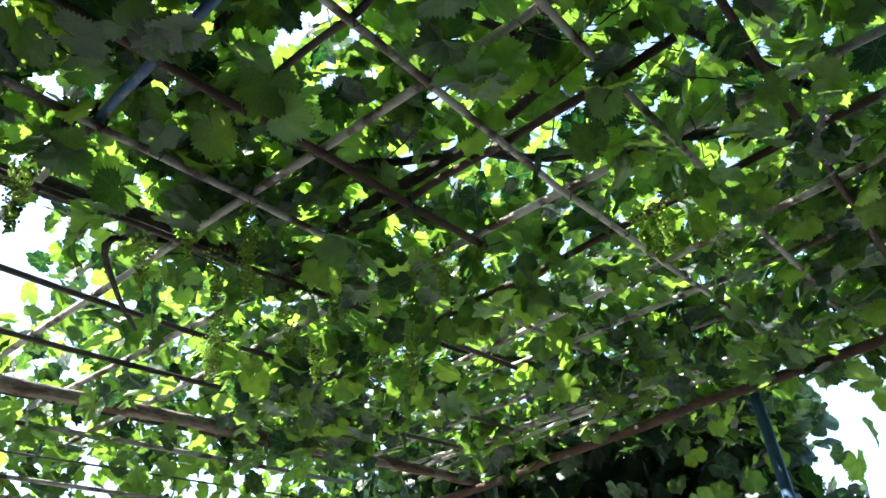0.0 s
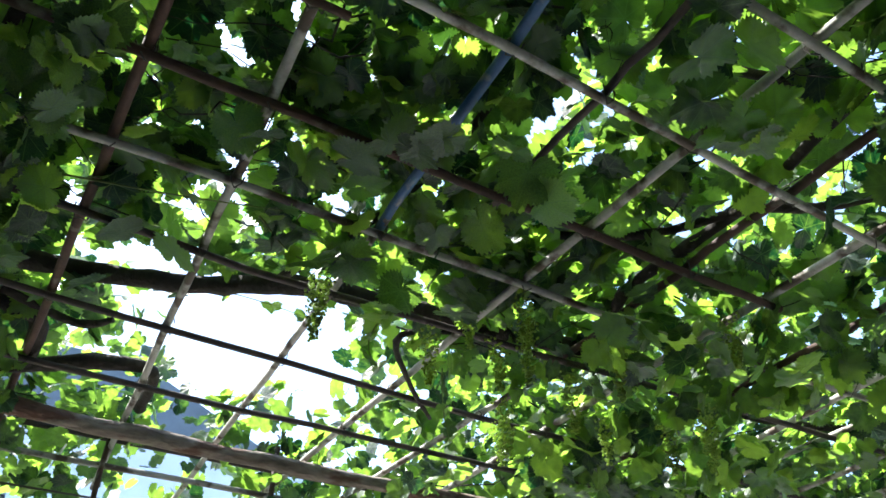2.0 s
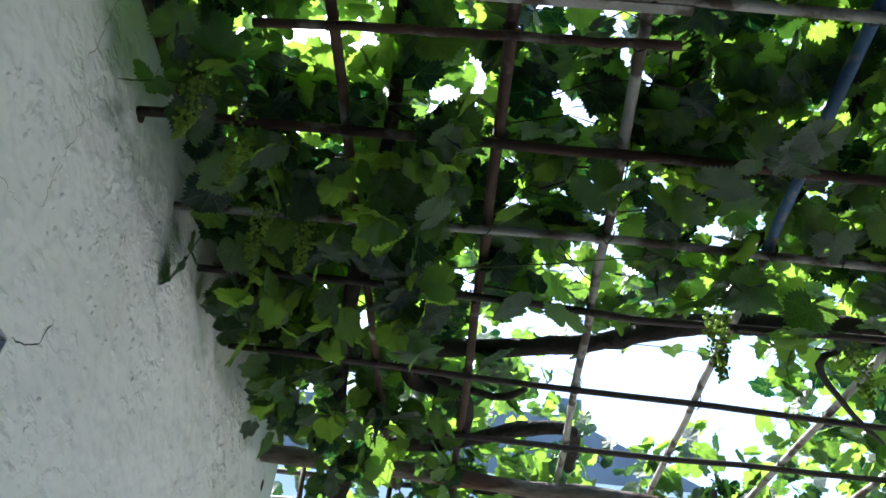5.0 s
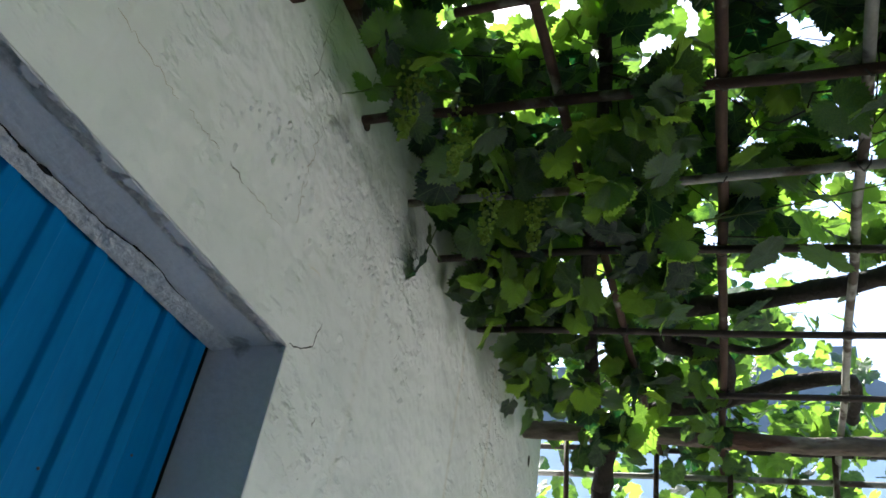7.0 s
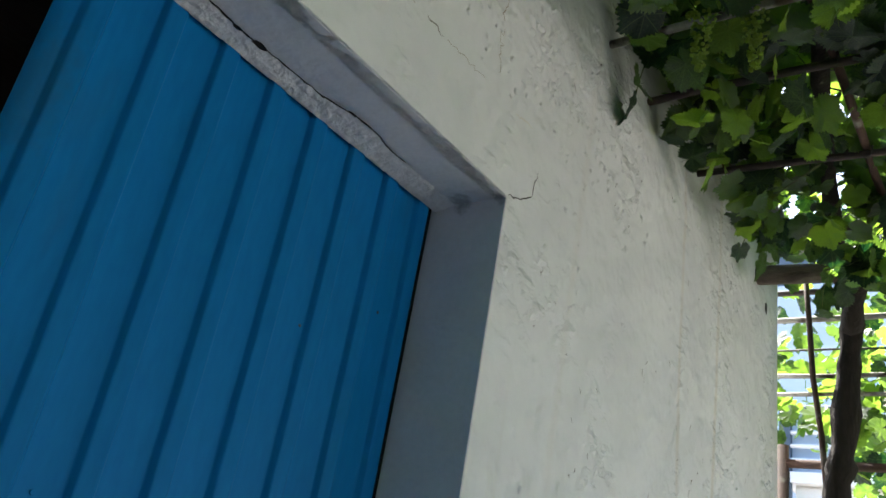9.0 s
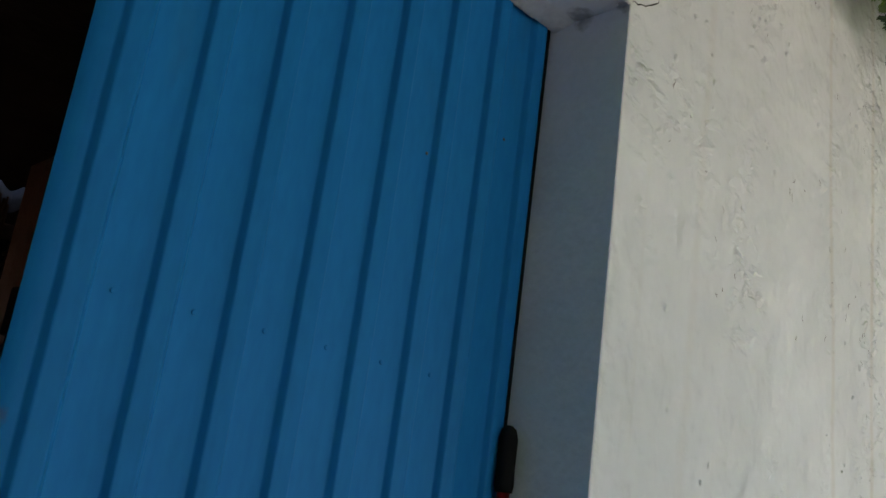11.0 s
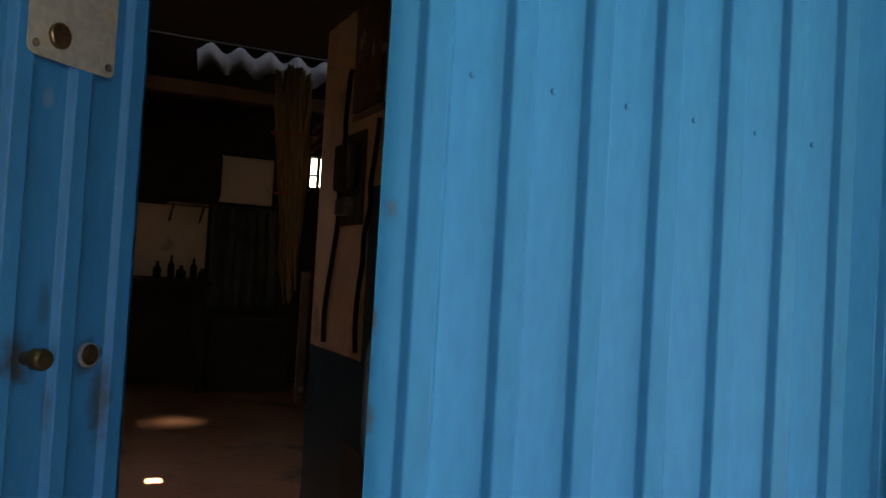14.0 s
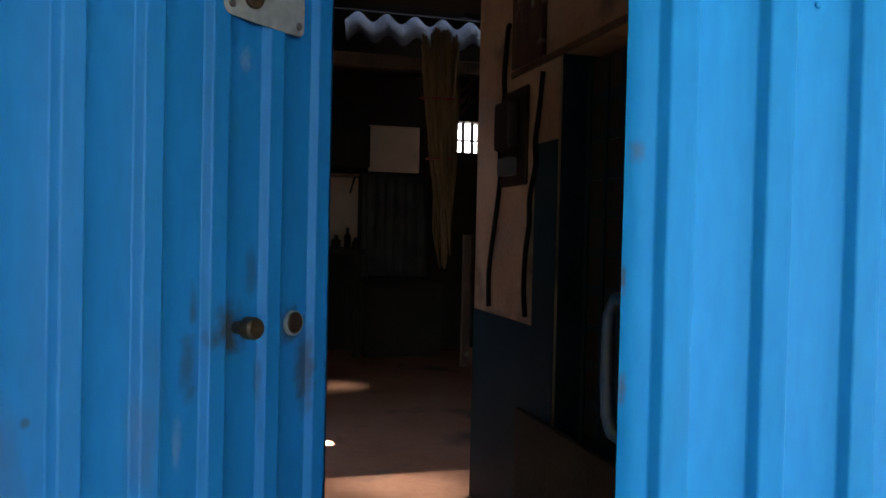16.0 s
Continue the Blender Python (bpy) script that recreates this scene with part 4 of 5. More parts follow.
part("cloth", bm, CLOTH, curtain, "", True)
chest = thing("chest", "dark wooden chest with a panelled front by the far wall", "chest")
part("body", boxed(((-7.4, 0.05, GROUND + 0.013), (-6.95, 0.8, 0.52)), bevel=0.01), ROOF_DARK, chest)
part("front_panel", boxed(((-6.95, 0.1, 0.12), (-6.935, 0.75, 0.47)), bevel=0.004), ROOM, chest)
shelf = thing("bracket_shelf", "small wall shelf on thin brackets", "shelf")
part("board", boxed(((-7.487, -0.34, 1.53), (-7.2, 0.02, 1.55)), bevel=0.004), DIM_WASH, shelf)
for y in (-0.3, -0.02):
    bm = bmesh.new()
    tube(bm, [(-7.48, y, 1.38), (-7.22, y, 1.53)], 0.01, 6)
    part("bracket", bm, STEEL, shelf)
part("whitewash", boxed(((-7.499, -1.6, 0.84), (-7.489, 0.06, 1.53))), DIM_WHITE, far_wall, "whitewashed patch of the far wall")
cupboard = thing("wall_cupboard", "dark wooden cupboard hung over a small bracket shelf", "cupboard")
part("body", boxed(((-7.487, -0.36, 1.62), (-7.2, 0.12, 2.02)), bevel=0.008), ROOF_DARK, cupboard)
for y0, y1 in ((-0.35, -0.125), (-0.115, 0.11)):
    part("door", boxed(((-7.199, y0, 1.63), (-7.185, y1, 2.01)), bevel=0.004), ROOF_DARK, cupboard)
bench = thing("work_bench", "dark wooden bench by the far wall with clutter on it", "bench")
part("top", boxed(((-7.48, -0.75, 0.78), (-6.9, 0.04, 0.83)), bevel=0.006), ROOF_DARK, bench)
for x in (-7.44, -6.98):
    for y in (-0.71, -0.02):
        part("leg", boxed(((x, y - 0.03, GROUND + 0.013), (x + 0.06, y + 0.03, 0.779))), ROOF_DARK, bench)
for y, h, r in ((-0.42, 0.16, 0.035), (-0.3, 0.22, 0.03), (-0.21, 0.13, 0.045), (-0.1, 0.2, 0.032), (-0.02, 0.11, 0.04)):
    bottle = thing("bottle", "dark dusty bottle standing on the bench", "bottle", "bottles on the bench")
    bm = bmesh.new()
    tube(bm, [(-7.1, y, 0.831), (-7.1, y, 0.83 + h * 0.6), (-7.1, y, 0.83 + h * 0.75), (-7.1, y, 0.83 + h)], [r, r, r * 0.45, r * 0.4], 10)
    part("glass", bm, LOCK_DARK, bottle, "", True)
bars = thing("window_grille", "black iron bars of the far window", "window grille")
for y in (1.075, 1.175, 1.275):
    bm = bmesh.new()
    tube(bm, [(-7.6, y, 1.84), (-7.6, y, 2.16)], 0.022, 6)
    part("bar", bm, STEEL, bars)
for z in (1.97,):
    bm = bmesh.new()
    tube(bm, [(-7.58, 1.05, z), (-7.58, 1.36, z)], 0.012, 6)
    part("bar", bm, STEEL, bars)

awning = thing("slatted_awning", "sloping awning of thin battens above the far window", "awning")
for k in range(3):
    part("batten", placed_bar((-6.8, 0.86, 2.09 + 0.1 * k), (-6.8, 1.6, 2.82 + 0.1 * k), 0.018), WOOD, awning)
for k in range(7):
    part("slat", placed_bar((-6.83, 0.9 + 0.1 * k, 2.1 + 0.1 * k), (-6.83, 0.9 + 0.1 * k, 2.4 + 0.1 * k), 0.012), HUSK, awning)

# ---- pergola ----
pergola = thing("pergola", "pergola of rusty rods and pale poles wired in a grid", "pergola")
TOP = 2.78
# rods along x: (x, y) at both ends and at the bends between, radius, material
ROWS = [([(0.9, -1.15), (5.6, -0.89)], 0.013, RUST), ([(1.2, -0.753), (5.5, -0.596)], 0.013, PALE_PIPE), ([(1.1, -0.384), (1.95, -0.347), (3.0, -0.28), (5.5, -0.25)], 0.0125, PALE_PIPE),
        ([(0.35, -0.253), (1.3, -0.262)], 0.011, RUST), ([(-0.1, 0.04), (1.3, 0.078), (3.1, 0.13)], 0.0135, RUST),
        ([(-0.03, 0.405), (1.3, 0.402), (2.6, 0.455), (3.6, 0.455), (5.4, 0.4)], 0.0125, PALE_PIPE), ([(-0.1, 0.704), (0.5, 0.71), (1.4, 0.775), (2.2, 0.783), (5.2, 0.76)], 0.0125, DARK_ROD),
        ([(-0.03, 1.17), (1.2, 1.258), (2.6, 1.345), (4.9, 1.36)], 0.0125, DARK_ROD), ([(0.3, 1.705), (1.7, 1.755), (5.4, 1.77)], 0.013, DARK_ROD)]


def along(ends, n, wobble, seed, z):
    """A rod through its few bends, not quite straight."""
    rng = random.Random(seed)
    total = (Vector(ends[-1]) - Vector(ends[0])).length
    out = []
    for a, b in zip(ends, ends[1:]):
        a, b = Vector(a), Vector(b)
        m = max(2, round(n * (b - a).length / total))
        out += [(*(a.lerp(b, k / m) + Vector((rng.uniform(-1, 1), rng.uniform(-1, 1))) * wobble), z + rng.uniform(-1, 1) * wobble) for k in range(m)]
    return out + [(*ends[-1], z)]


for i, (ends, r, mat) in enumerate(ROWS):
    bm = bmesh.new()
    tube(bm, along(ends, 16, 0.004, 20 + i, TOP - 0.013), r, 8)
    part("crossbar", bm, mat, pergola, "", True)
# poles across them: x at both ends, y from and to
COLS = [(0.524, 0.545, -0.6, 2.4, 0.0135, RUST), (0.947, 0.81, -0.6, 2.85, 0.015, RUST), (1.211, 1.33, -0.6, 3.0, 0.0142, PALE_PIPE), (1.647, 1.703, -1.2, 0.45, 0.016, BLUE_POLE),
        (1.7, 1.735, 0.36, 3.0, 0.0142, PALE_PIPE), (1.978, 1.95, -0.9, 0.2, 0.011, DARK_ROD), (2.347, 2.102, -1.4, 3.0, 0.0142, PALE_PIPE), (2.695, 2.66, -0.9, 0.95, 0.0142, RUST),
        (2.66, 2.466, 1.1, 3.0, 0.0142, PALE_PIPE), (3.132, 2.88, -1.4, 3.0, 0.0155, PALE_PIPE), (3.43, 3.5, -1.5, 2.4, 0.0142, RUST), (3.81, 3.95, -1.5, 2.4, 0.0155, PALE_PIPE), (4.27, 4.1, -1.5, 2.4, 0.0142, PALE_PIPE),
        (4.62, 4.55, -1.5, 2.4, 0.0142, PALE_PIPE), (4.93, 5.02, -1.5, 2.4, 0.0155, PALE_PIPE), (5.1, 5.2, -1.2, 2.4, 0.0142, PALE_PIPE), (5.4, 4.9, -1.5, 2.4, 0.0155, PALE_PIPE), (5.3, 5.35, -1.5, 2.4, 0.0142, PALE_PIPE)]
for i, (xa, xb, y0, y1, r, mat) in enumerate(COLS):
    bm = bmesh.new()
    tube(bm, bent((xa, y0, TOP + 0.016), (xb, y1, TOP + 0.016), 12, 0.005, 60 + i), r, 8)
    part("pole", bm, mat, pergola, "", True)
bm = bmesh.new()
log_line = along([(-0.06, 1.955), (0.5, 2.0), (1.2, 2.095), (2.3, 2.115), (5.45, 2.11)], 31, 0.006, 3, 2.72)
tube(bm, log_line, [0.04 - 0.0003 * i + 0.003 * math.sin(i * 1.7) for i in range(len(log_line))], 12, lumpy=0.06, seed=4)
part("log_beam", bm, LOG, pergola, "weathered round log carrying the rods", True)
bm = bmesh.new()
tube(bm, bent((5.22, -2.2, 2.66), (5.42, 2.9, 2.66), 14, 0.012, 8), 0.028, 10, lumpy=0.05, seed=2)
part("end_beam", bm, RUST, pergola, "brown end beam", True)
for x, y, mat in ((5.36, 0.03, BLUE_POLE), (5.42, 2.1, BLUE_POLE), (5.3, -2.0, BLUE_POLE), (2.3, -3.0, BLUE_POLE), (0.4, -3.0, BLUE_POLE)):
    bm = bmesh.new()
    tube(bm, [(x, y, GROUND), (x, y, 1.5), (x, y, 2.63)], 0.032, 12)
    part("post", bm, mat, pergola, "blue painted steel post", True)
for i, (ya, x0, x1) in enumerate(((-3.0, 0.3, 5.6), (-2.2, 0.3, 5.6), (-1.6, 0.3, 5.6))):
    bm = bmesh.new()
    tube(bm, bent((x0, ya, TOP - 0.013), (x1, ya, TOP - 0.013), 10, 0.006, 90 + i), 0.014, 8)
    part("crossbar", bm, RUST, pergola, "", True)
bm = bmesh.new()
tube(bm, [(-0.03, -0.385, 2.752), (1.3, -0.36, 2.762)], 0.016, 4)
part("angle_bar", bm, PALE_PIPE, pergola, "pale angle bar running from the wall")
bm = bmesh.new()
tube(bm, [(0.0, -0.385, 2.752), (0.03, -0.384, 2.752)], 0.02, 8)
part("bracket", bm, RUST, pergola, "rusty bracket on the wall")
bm = bmesh.new()
tube(bm, [(0.0, 0.06, 2.767), (0.005, 0.06, 2.767)], 0.019, 8)
part("flange", bm, RUST, pergola, "rusty end plate on the wall")
tie_rng = random.Random(9)
for ends, r, mat in ROWS:
    for (xa, xb, y0, y1, r2, mat2) in COLS[:11]:
        y = np.interp(xa, [e[0] for e in ends], [e[1] for e in ends])
        x = xa + (xb - xa) * (y - y0) / (y1 - y0)
        if not (ends[0][0] < x < ends[-1][0] and y0 < y < y1):
            continue
        bm = bmesh.new()
        turn = tie_rng.uniform(0.6, 0.95)
        pts = [(x + 0.026 * math.cos(a) * turn, y + 0.026 * math.cos(a) * (1 if tie_rng.random() < 0.5 else -1) * turn, TOP + 0.002 + 0.034 * math.sin(a)) for a in [k * 0.7854 for k in range(9)]]
        tube(bm, pts, 0.0025, 4)
        part("wire_tie", bm, WIRE, pergola)
# sloping side of rods beyond the log
side = thing("side_trellis", "upright trellis of thin rods closing the pergola's side", "trellis")
for i, (z, y, mat, r) in enumerate(((2.855, 2.5, DARK_ROD, 0.014), (2.72, 2.5, PALE_PIPE, 0.014), (2.57, 2.5, WIRE, 0.005), (2.45, 2.5, PALE_PIPE, 0.011), (2.36, 2.5, PALE_PIPE, 0.01))):
    bm = bmesh.new()
    tube(bm, bent((-0.25, y, z), (4.6, y + 0.02, z), 12, 0.004, 120 + i), r, 6)
    part("rod", bm, mat, side, "", True)
for i, (xt, xb) in enumerate(((0.08, 0.3), (0.53, 0.5), (0.86, 0.78), (1.3, 1.25), (2.1, 2.0))):
    bm = bmesh.new()
    tube(bm, bent((xt, 2.46, 2.95), (xb, 2.46, GROUND), 12, 0.007, 140 + i), 0.013, 7)
    part("upright", bm, RUST, side, "", True)
rail = thing("pipe_fence", "rusty pipe fence at the house corner", "fence")
bm = bmesh.new()
tube(bm, [(-0.04, 2.55, GROUND), (-0.04, 2.55, 2.14)], 0.026, 10)
part("post", bm, RUST, rail, "", True)
bm = bmesh.new()
tube(bm, [(-0.04, 2.55, 2.06), (3.6, 2.6, 2.06)], 0.02, 10)
part("rail", bm, RUST, rail, "", True)
bm = bmesh.new()
tube(bm, [(3.6, 2.6, GROUND), (3.6, 2.6, 2.1)], 0.026, 10)
part("post", bm, RUST, rail, "", True)
# ---- grapevine ----
vine = thing("grapevine", "old grapevine with a dark gnarled trunk and broad green leaves overhead", "grapevine", at=(0.2, 2.35, GROUND))
vine_base = Matrix.Translation((-0.2, -2.35, -GROUND))


def vine_part(name, bm, material, label="", smooth=True):
    ob = part(name, bm, material, vine, label, smooth)
    ob.matrix_parent_inverse = vine_base
    return ob


def smooth_line(pts, steps=5):
    """A rounded line through points."""
    pts = [Vector(p) for p in pts]
    out = []
    for i in range(len(pts) - 1):
        p0, p1, p2, p3 = pts[max(i - 1, 0)], pts[i], pts[i + 1], pts[min(i + 2, len(pts) - 1)]
        for k in range(steps):
            u = k / steps
            out.append(0.5 * (2 * p1 + (p2 - p0) * u + (2 * p0 - 5 * p1 + 4 * p2 - p3) * u * u + (3 * p1 - p0 - 3 * p2 + p3) * u ** 3))
    return out + [pts[-1]]


def limb(pts, r0, r1, seed, name="branch"):
    line = smooth_line(pts)
    n = len(line) - 1
    rng = random.Random(seed)
    bm = bmesh.new()
    tube(bm, line, [(r0 + (r1 - r0) * i / n) * rng.uniform(0.88, 1.15) for i in range(n + 1)], 9, lumpy=0.12, seed=seed)
    return vine_part(name, bm, BARK)


limb([(0.2, 2.35, GROUND), (0.23, 2.36, 0.8), (0.19, 2.34, 1.5), (0.215, 2.35, 1.9), (0.245, 2.35, 2.1), (0.275, 2.34, 2.44), (0.31, 2.28, 2.64), (0.32, 2.18, 2.74)], 0.06, 0.045, 1, "trunk")
limb([(0.3, 2.28, 2.58), (0.45, 2.0, 2.78), (0.86, 1.84, 2.8), (1.1, 1.76, 2.84), (1.32, 1.74, 2.84), (1.34, 2.05, 2.82)], 0.04, 0.024, 2)
limb([(0.86, 1.84, 2.8), (0.86, 1.58, 2.86), (0.66, 1.5, 2.88), (0.68, 1.27, 2.88), (1.03, 1.18, 2.87), (1.35, 1.08, 2.87), (1.57, 0.955, 2.87), (1.78, 0.9, 2.87), (2.09, 0.875, 2.87), (2.48, 0.85, 2.87), (2.86, 0.8, 2.87)], 0.032, 0.034, 3)
limb([(0.72, 1.45, 2.88), (0.98, 1.52, 2.85), (1.1, 1.42, 2.84)], 0.02, 0.012, 4)
limb([(2.86, 0.8, 2.87), (2.66, 0.42, 2.86), (2.67, 0.09, 2.86), (2.68, -0.21, 2.86), (2.62, -0.6, 2.87), (2.66, -0.86, 2.88), (2.97, -0.97, 2.88), (3.4, -1.1, 2.9)], 0.022, 0.016, 5)
limb([(2.62, -0.65, 2.87), (2.4, -0.55, 2.88), (2.1, -0.45, 2.9)], 0.018, 0.011, 6)
limb([(2.28, 0.27, 2.88), (2.52, 0.1, 2.86), (2.72, -0.13, 2.87), (2.95, -0.29, 2.87), (3.3, -0.75, 2.88), (3.5, -0.92, 2.9)], 0.015, 0.02, 7)
limb([(2.4, 0.86, 2.86), (2.06, 0.98, 2.82), (2.2, 1.2, 2.77), (2.43, 1.44, 2.76)], 0.015, 0.009, 8)
limb([(0.3, 2.1, 2.72), (0.4, 1.3, 2.86), (0.5, 0.7, 2.88), (0.62, 0.2, 2.9), (0.7, -0.4, 2.92), (0.8, -1.2, 2.95)], 0.032, 0.016, 9)
limb([(2.86, 0.8, 2.87), (3.4, 0.9, 2.9), (4.0, 1.0, 2.92), (4.8, 0.8, 2.95)], 0.028, 0.012, 10)
for k, x in enumerate((0.35, 0.8, 1.3, 1.9, 2.5)):
    limb([(x, 3.55, GROUND), (x + 0.06, 3.5, 0.9), (x - 0.05, 3.6, 1.8), (x + 0.08, 3.4, 2.7)], 0.014, 0.007, 30 + k, "cane")
limb([(1.53, 0.99, 2.87), (1.72, 0.5, 2.9), (1.8, 0.0, 2.92), (1.74, -0.5, 2.94)], 0.018, 0.01, 12)

# leaf outline: five lobes with bays between them, round the stalk's foot, tip along +y
LOBES = [(-90, 0.06), (-82, 0.36), (-68, 0.58), (-46, 0.64), (-30, 0.68), (-14, 0.76), (4, 0.76), (16, 0.69), (28, 0.74), (44, 0.88), (55, 0.84), (67, 0.74), (78, 0.85), (90, 1.0)]


def leaf_shape(seed, teeth=5, rings=2):
    """Vertices and triangles of one vine leaf, one metre long, toothed, folded and cupped; teeth: one for so many degrees."""
    rng = random.Random(seed)
    deep = rng.uniform(0.6, 1.25)
    ring = []
    for side in (1, -1):
        wide = rng.uniform(0.92, 1.08)
        angles = [-90 + teeth * k for k in range(int(180 / teeth) + (1 if side == 1 else 0))]
        rows = []
        for k, a in enumerate(angles):
            r = float(np.interp(a, [q[0] for q in LOBES], [q[1] for q in LOBES]))
            r = 0.76 + (r - 0.76) * deep if a > -60 else r
            tooth = rng.uniform(0.05, 0.11) if k % 2 else -0.03
            rows.append((math.radians(a if side == 1 else 180 - a), max(0.05, r * wide + (tooth if a > -75 and a < 90 else 0))))
        ring += rows if side == 1 else list(reversed(rows[1:]))
    cup, fold, wave, curl = rng.uniform(-0.5, 0.1), rng.uniform(0.02, 0.28), rng.uniform(0.03, 0.075), rng.uniform(-0.5, 0.05)

    def lift(x, y):
        return cup * (x * x + y * y) * 0.5 + fold * abs(x) + wave * math.sin(9 * x + seed) * math.cos(8 * y) + curl * max(0.0, y - 0.45) ** 2
    verts = [(0.0, 0.0, 0.0)]
    inner = ring[::3] if rings > 1 else []
    for a, r in inner:
        x, y = 0.55 * r * math.cos(a), 0.55 * r * math.sin(a)
        verts.append((x, y, lift(x, y)))
    first = len(verts)
    for a, r in ring:
        x, y = r * math.cos(a), r * math.sin(a)
        verts.append((x, y, lift(x, y)))
    n, m = len(ring), len(inner)
    if m:
        faces = [(0, 1 + k, 1 + (k + 1) % m) for k in range(m)]
        for k in range(n):
            i, j = (k // 3) % m, ((k + 1) // 3) % m
            faces.append((1 + i, first + k, first + (k + 1) % n))
            if i != j:
                faces.append((1 + i, first + (k + 1) % n, 1 + j))
    else:
        faces = [(0, first + k, first + (k + 1) % n) for k in range(n)]
    # the stalk
    base = len(verts)
    for k in range(3):
        t = 2.1 * k
        verts += [(0.012 * math.cos(t), 0.012 * math.sin(t), 0.0), (0.012 * math.cos(t), -0.55 + 0.012 * math.sin(t), 0.16)]
    for k in range(3):
        a, b = base + 2 * k, base + 2 * ((k + 1) % 3)
        faces += [(a, b, b + 1), (a, b + 1, a + 1)]
    return np.array(verts, dtype=np.float32), np.array(faces, dtype=np.int32)


SHAPES = [leaf_shape(s) for s in range(6)] + [leaf_shape(s, 9, 1) for s in range(6, 12)]


def leaf_field(name, spots, material, parent, label, kind="stuff", shapes=SHAPES):
    """Many leaves in one mesh. spots: (place, turn as a 3x3 array, size, shape)."""
    vs, fs, off = [], [], 0
    for place, turn, size, s in spots:
        v, f = shapes[s]
        vs.append((v * size) @ turn.T + np.array(place, dtype=np.float32))
        fs.append(f + off)
        off += len(v)
    me = bpy.data.meshes.new(name)
    v, f = np.concatenate(vs), np.concatenate(fs)
    me.vertices.add(len(v))
    me.vertices.foreach_set("co", v.ravel())
    me.loops.add(f.size)
    me.loops.foreach_set("vertex_index", f.ravel())
    me.polygons.add(len(f))
    me.polygons.foreach_set("loop_start", np.arange(0, f.size, 3, dtype=np.int32))
    me.polygons.foreach_set("loop_total", np.full(len(f), 3, dtype=np.int32))
    me.update()
    uv = np.concatenate([shapes[s][0][:, :2] for _, _, _, s in spots])
    me.uv_layers.new(name="blade").data.foreach_set("uv", uv[f.ravel()].ravel())
    me.validate()
    me.shade_smooth()
    me.materials.append(material)
    ob = new(name, me)
    if parent:
        ob.parent = parent
        ob.matrix_parent_inverse = parent.matrix_basis.inverted()
    return tagged(ob, label, kind=kind)


def leaf_turn(rng, tilt):
    """Mostly face up, tip drooping, any way round."""
    e = Euler((radians(rng.gauss(-12, tilt)), radians(rng.gauss(0, tilt)), rng.uniform(0, 2 * math.pi)))
    m = Matrix.Rotation(e.z, 3, "Z") @ Matrix.Rotation(e.x, 3, "X") @ Matrix.Rotation(e.y, 3, "Y")
    return np.array(m, dtype=np.float32)


def clump(x, y, z, scale, seed):
    return noise.noise(Vector((x * scale + seed * 7.3, y * scale - seed * 3.1, z * scale)))


def in_gap(x, y, z):
    """The hole in the leaves where the sky shows, leaning away with height."""
    u = (z - 2.8)
    gx, gy = x - 0.35 * u, y - 1.6 * u
    ragged = 1 + 0.5 * clump(x, y, 0.0, 5.0, 6)
    if ((gx - 1.58) / 0.52) ** 2 + ((gy - 1.24) / 0.5) ** 2 < ragged or ((gx - 1.02) / 0.3) ** 2 + ((gy - 0.95) / 0.17) ** 2 < ragged:
        return True
    return 0.85 < gx < 3.0 and 1.15 < gy < 2.1 and clump(x, y, z, 3.4, 8) > -0.2


rng = random.Random(42)
spots = []


def pierced(x, y, z):
    """Small holes right through the thick leaves by the wall."""
    u = (z - 2.8) / 1.6
    return clump(x - u * (x - 0.9), y - u * (y + 1.3), 0, 6.2, 21) > (0.12 if x > 0.5 else 0.22)


LIT = Vector((0.48, 1.73, 2.62))  # the sun finds a way down to a few leaves at the log


def sow(count, x0, x1, y0, y1, z_of, tilt, size, keep, gap=True):
    for _ in range(count):
        x, y = rng.uniform(x0, x1), rng.uniform(y0, y1)
        z = z_of(x, y)
        if y < 2.45 and x < (0.05 if y > 0.6 else 0.14 - 0.09 * max(0.0, y) / 0.6) or not keep(x, y, z) or (gap and in_gap(x, y, z)):
            continue
        if x < 1.25 and -0.8 < y < 2.0 and z > 2.5 and pierced(x, y, z):
            continue
        if (Vector((x, y, z)) - LIT).cross(SUN).length < 0.16 and z > 2.68:
            continue
        spots.append(((x, y, z), leaf_turn(rng, tilt), rng.uniform(*size), rng.randrange(6) + (6 if z > 2.92 or y > 2.4 or y < -1.5 else 0)))


# a sunlit upper layer, a shaded lower one on the rods, and few tufts under them
UPPER, LOWER = (0.042, 0.085), (0.05, 0.095)
off_wall = 0.04
sow(9000, off_wall, 6.2, -1.6, 2.6, lambda x, y: rng.uniform(2.93, 3.42), 38, UPPER, lambda x, y, z: clump(x, y, 0, 3.0, 1) > -0.3)
sow(3600, off_wall, 6.2, -1.6, 2.4, lambda x, y: rng.uniform(2.795, 2.92), 34, LOWER, lambda x, y, z: clump(x, y, 0, 3.2, 2) > -0.12)
sow(1500, 2.5, 6.2, -1.2, 2.2, lambda x, y: rng.uniform(2.6, 2.78), 42, LOWER, lambda x, y, z: clump(x, y, z, 1.6, 3) > 0.05)
sow(900, 1.0, 3.4, -1.5, 0.5, lambda x, y: rng.uniform(2.82, 3.0), 36, LOWER, lambda x, y, z: clump(x, y, 0, 2.6, 10) > 0.0)
sow(600, 3.8, 6.2, -1.8, -0.7, lambda x, y: rng.uniform(2.7, 3.1), 38, (0.07, 0.12), lambda x, y, z: True)
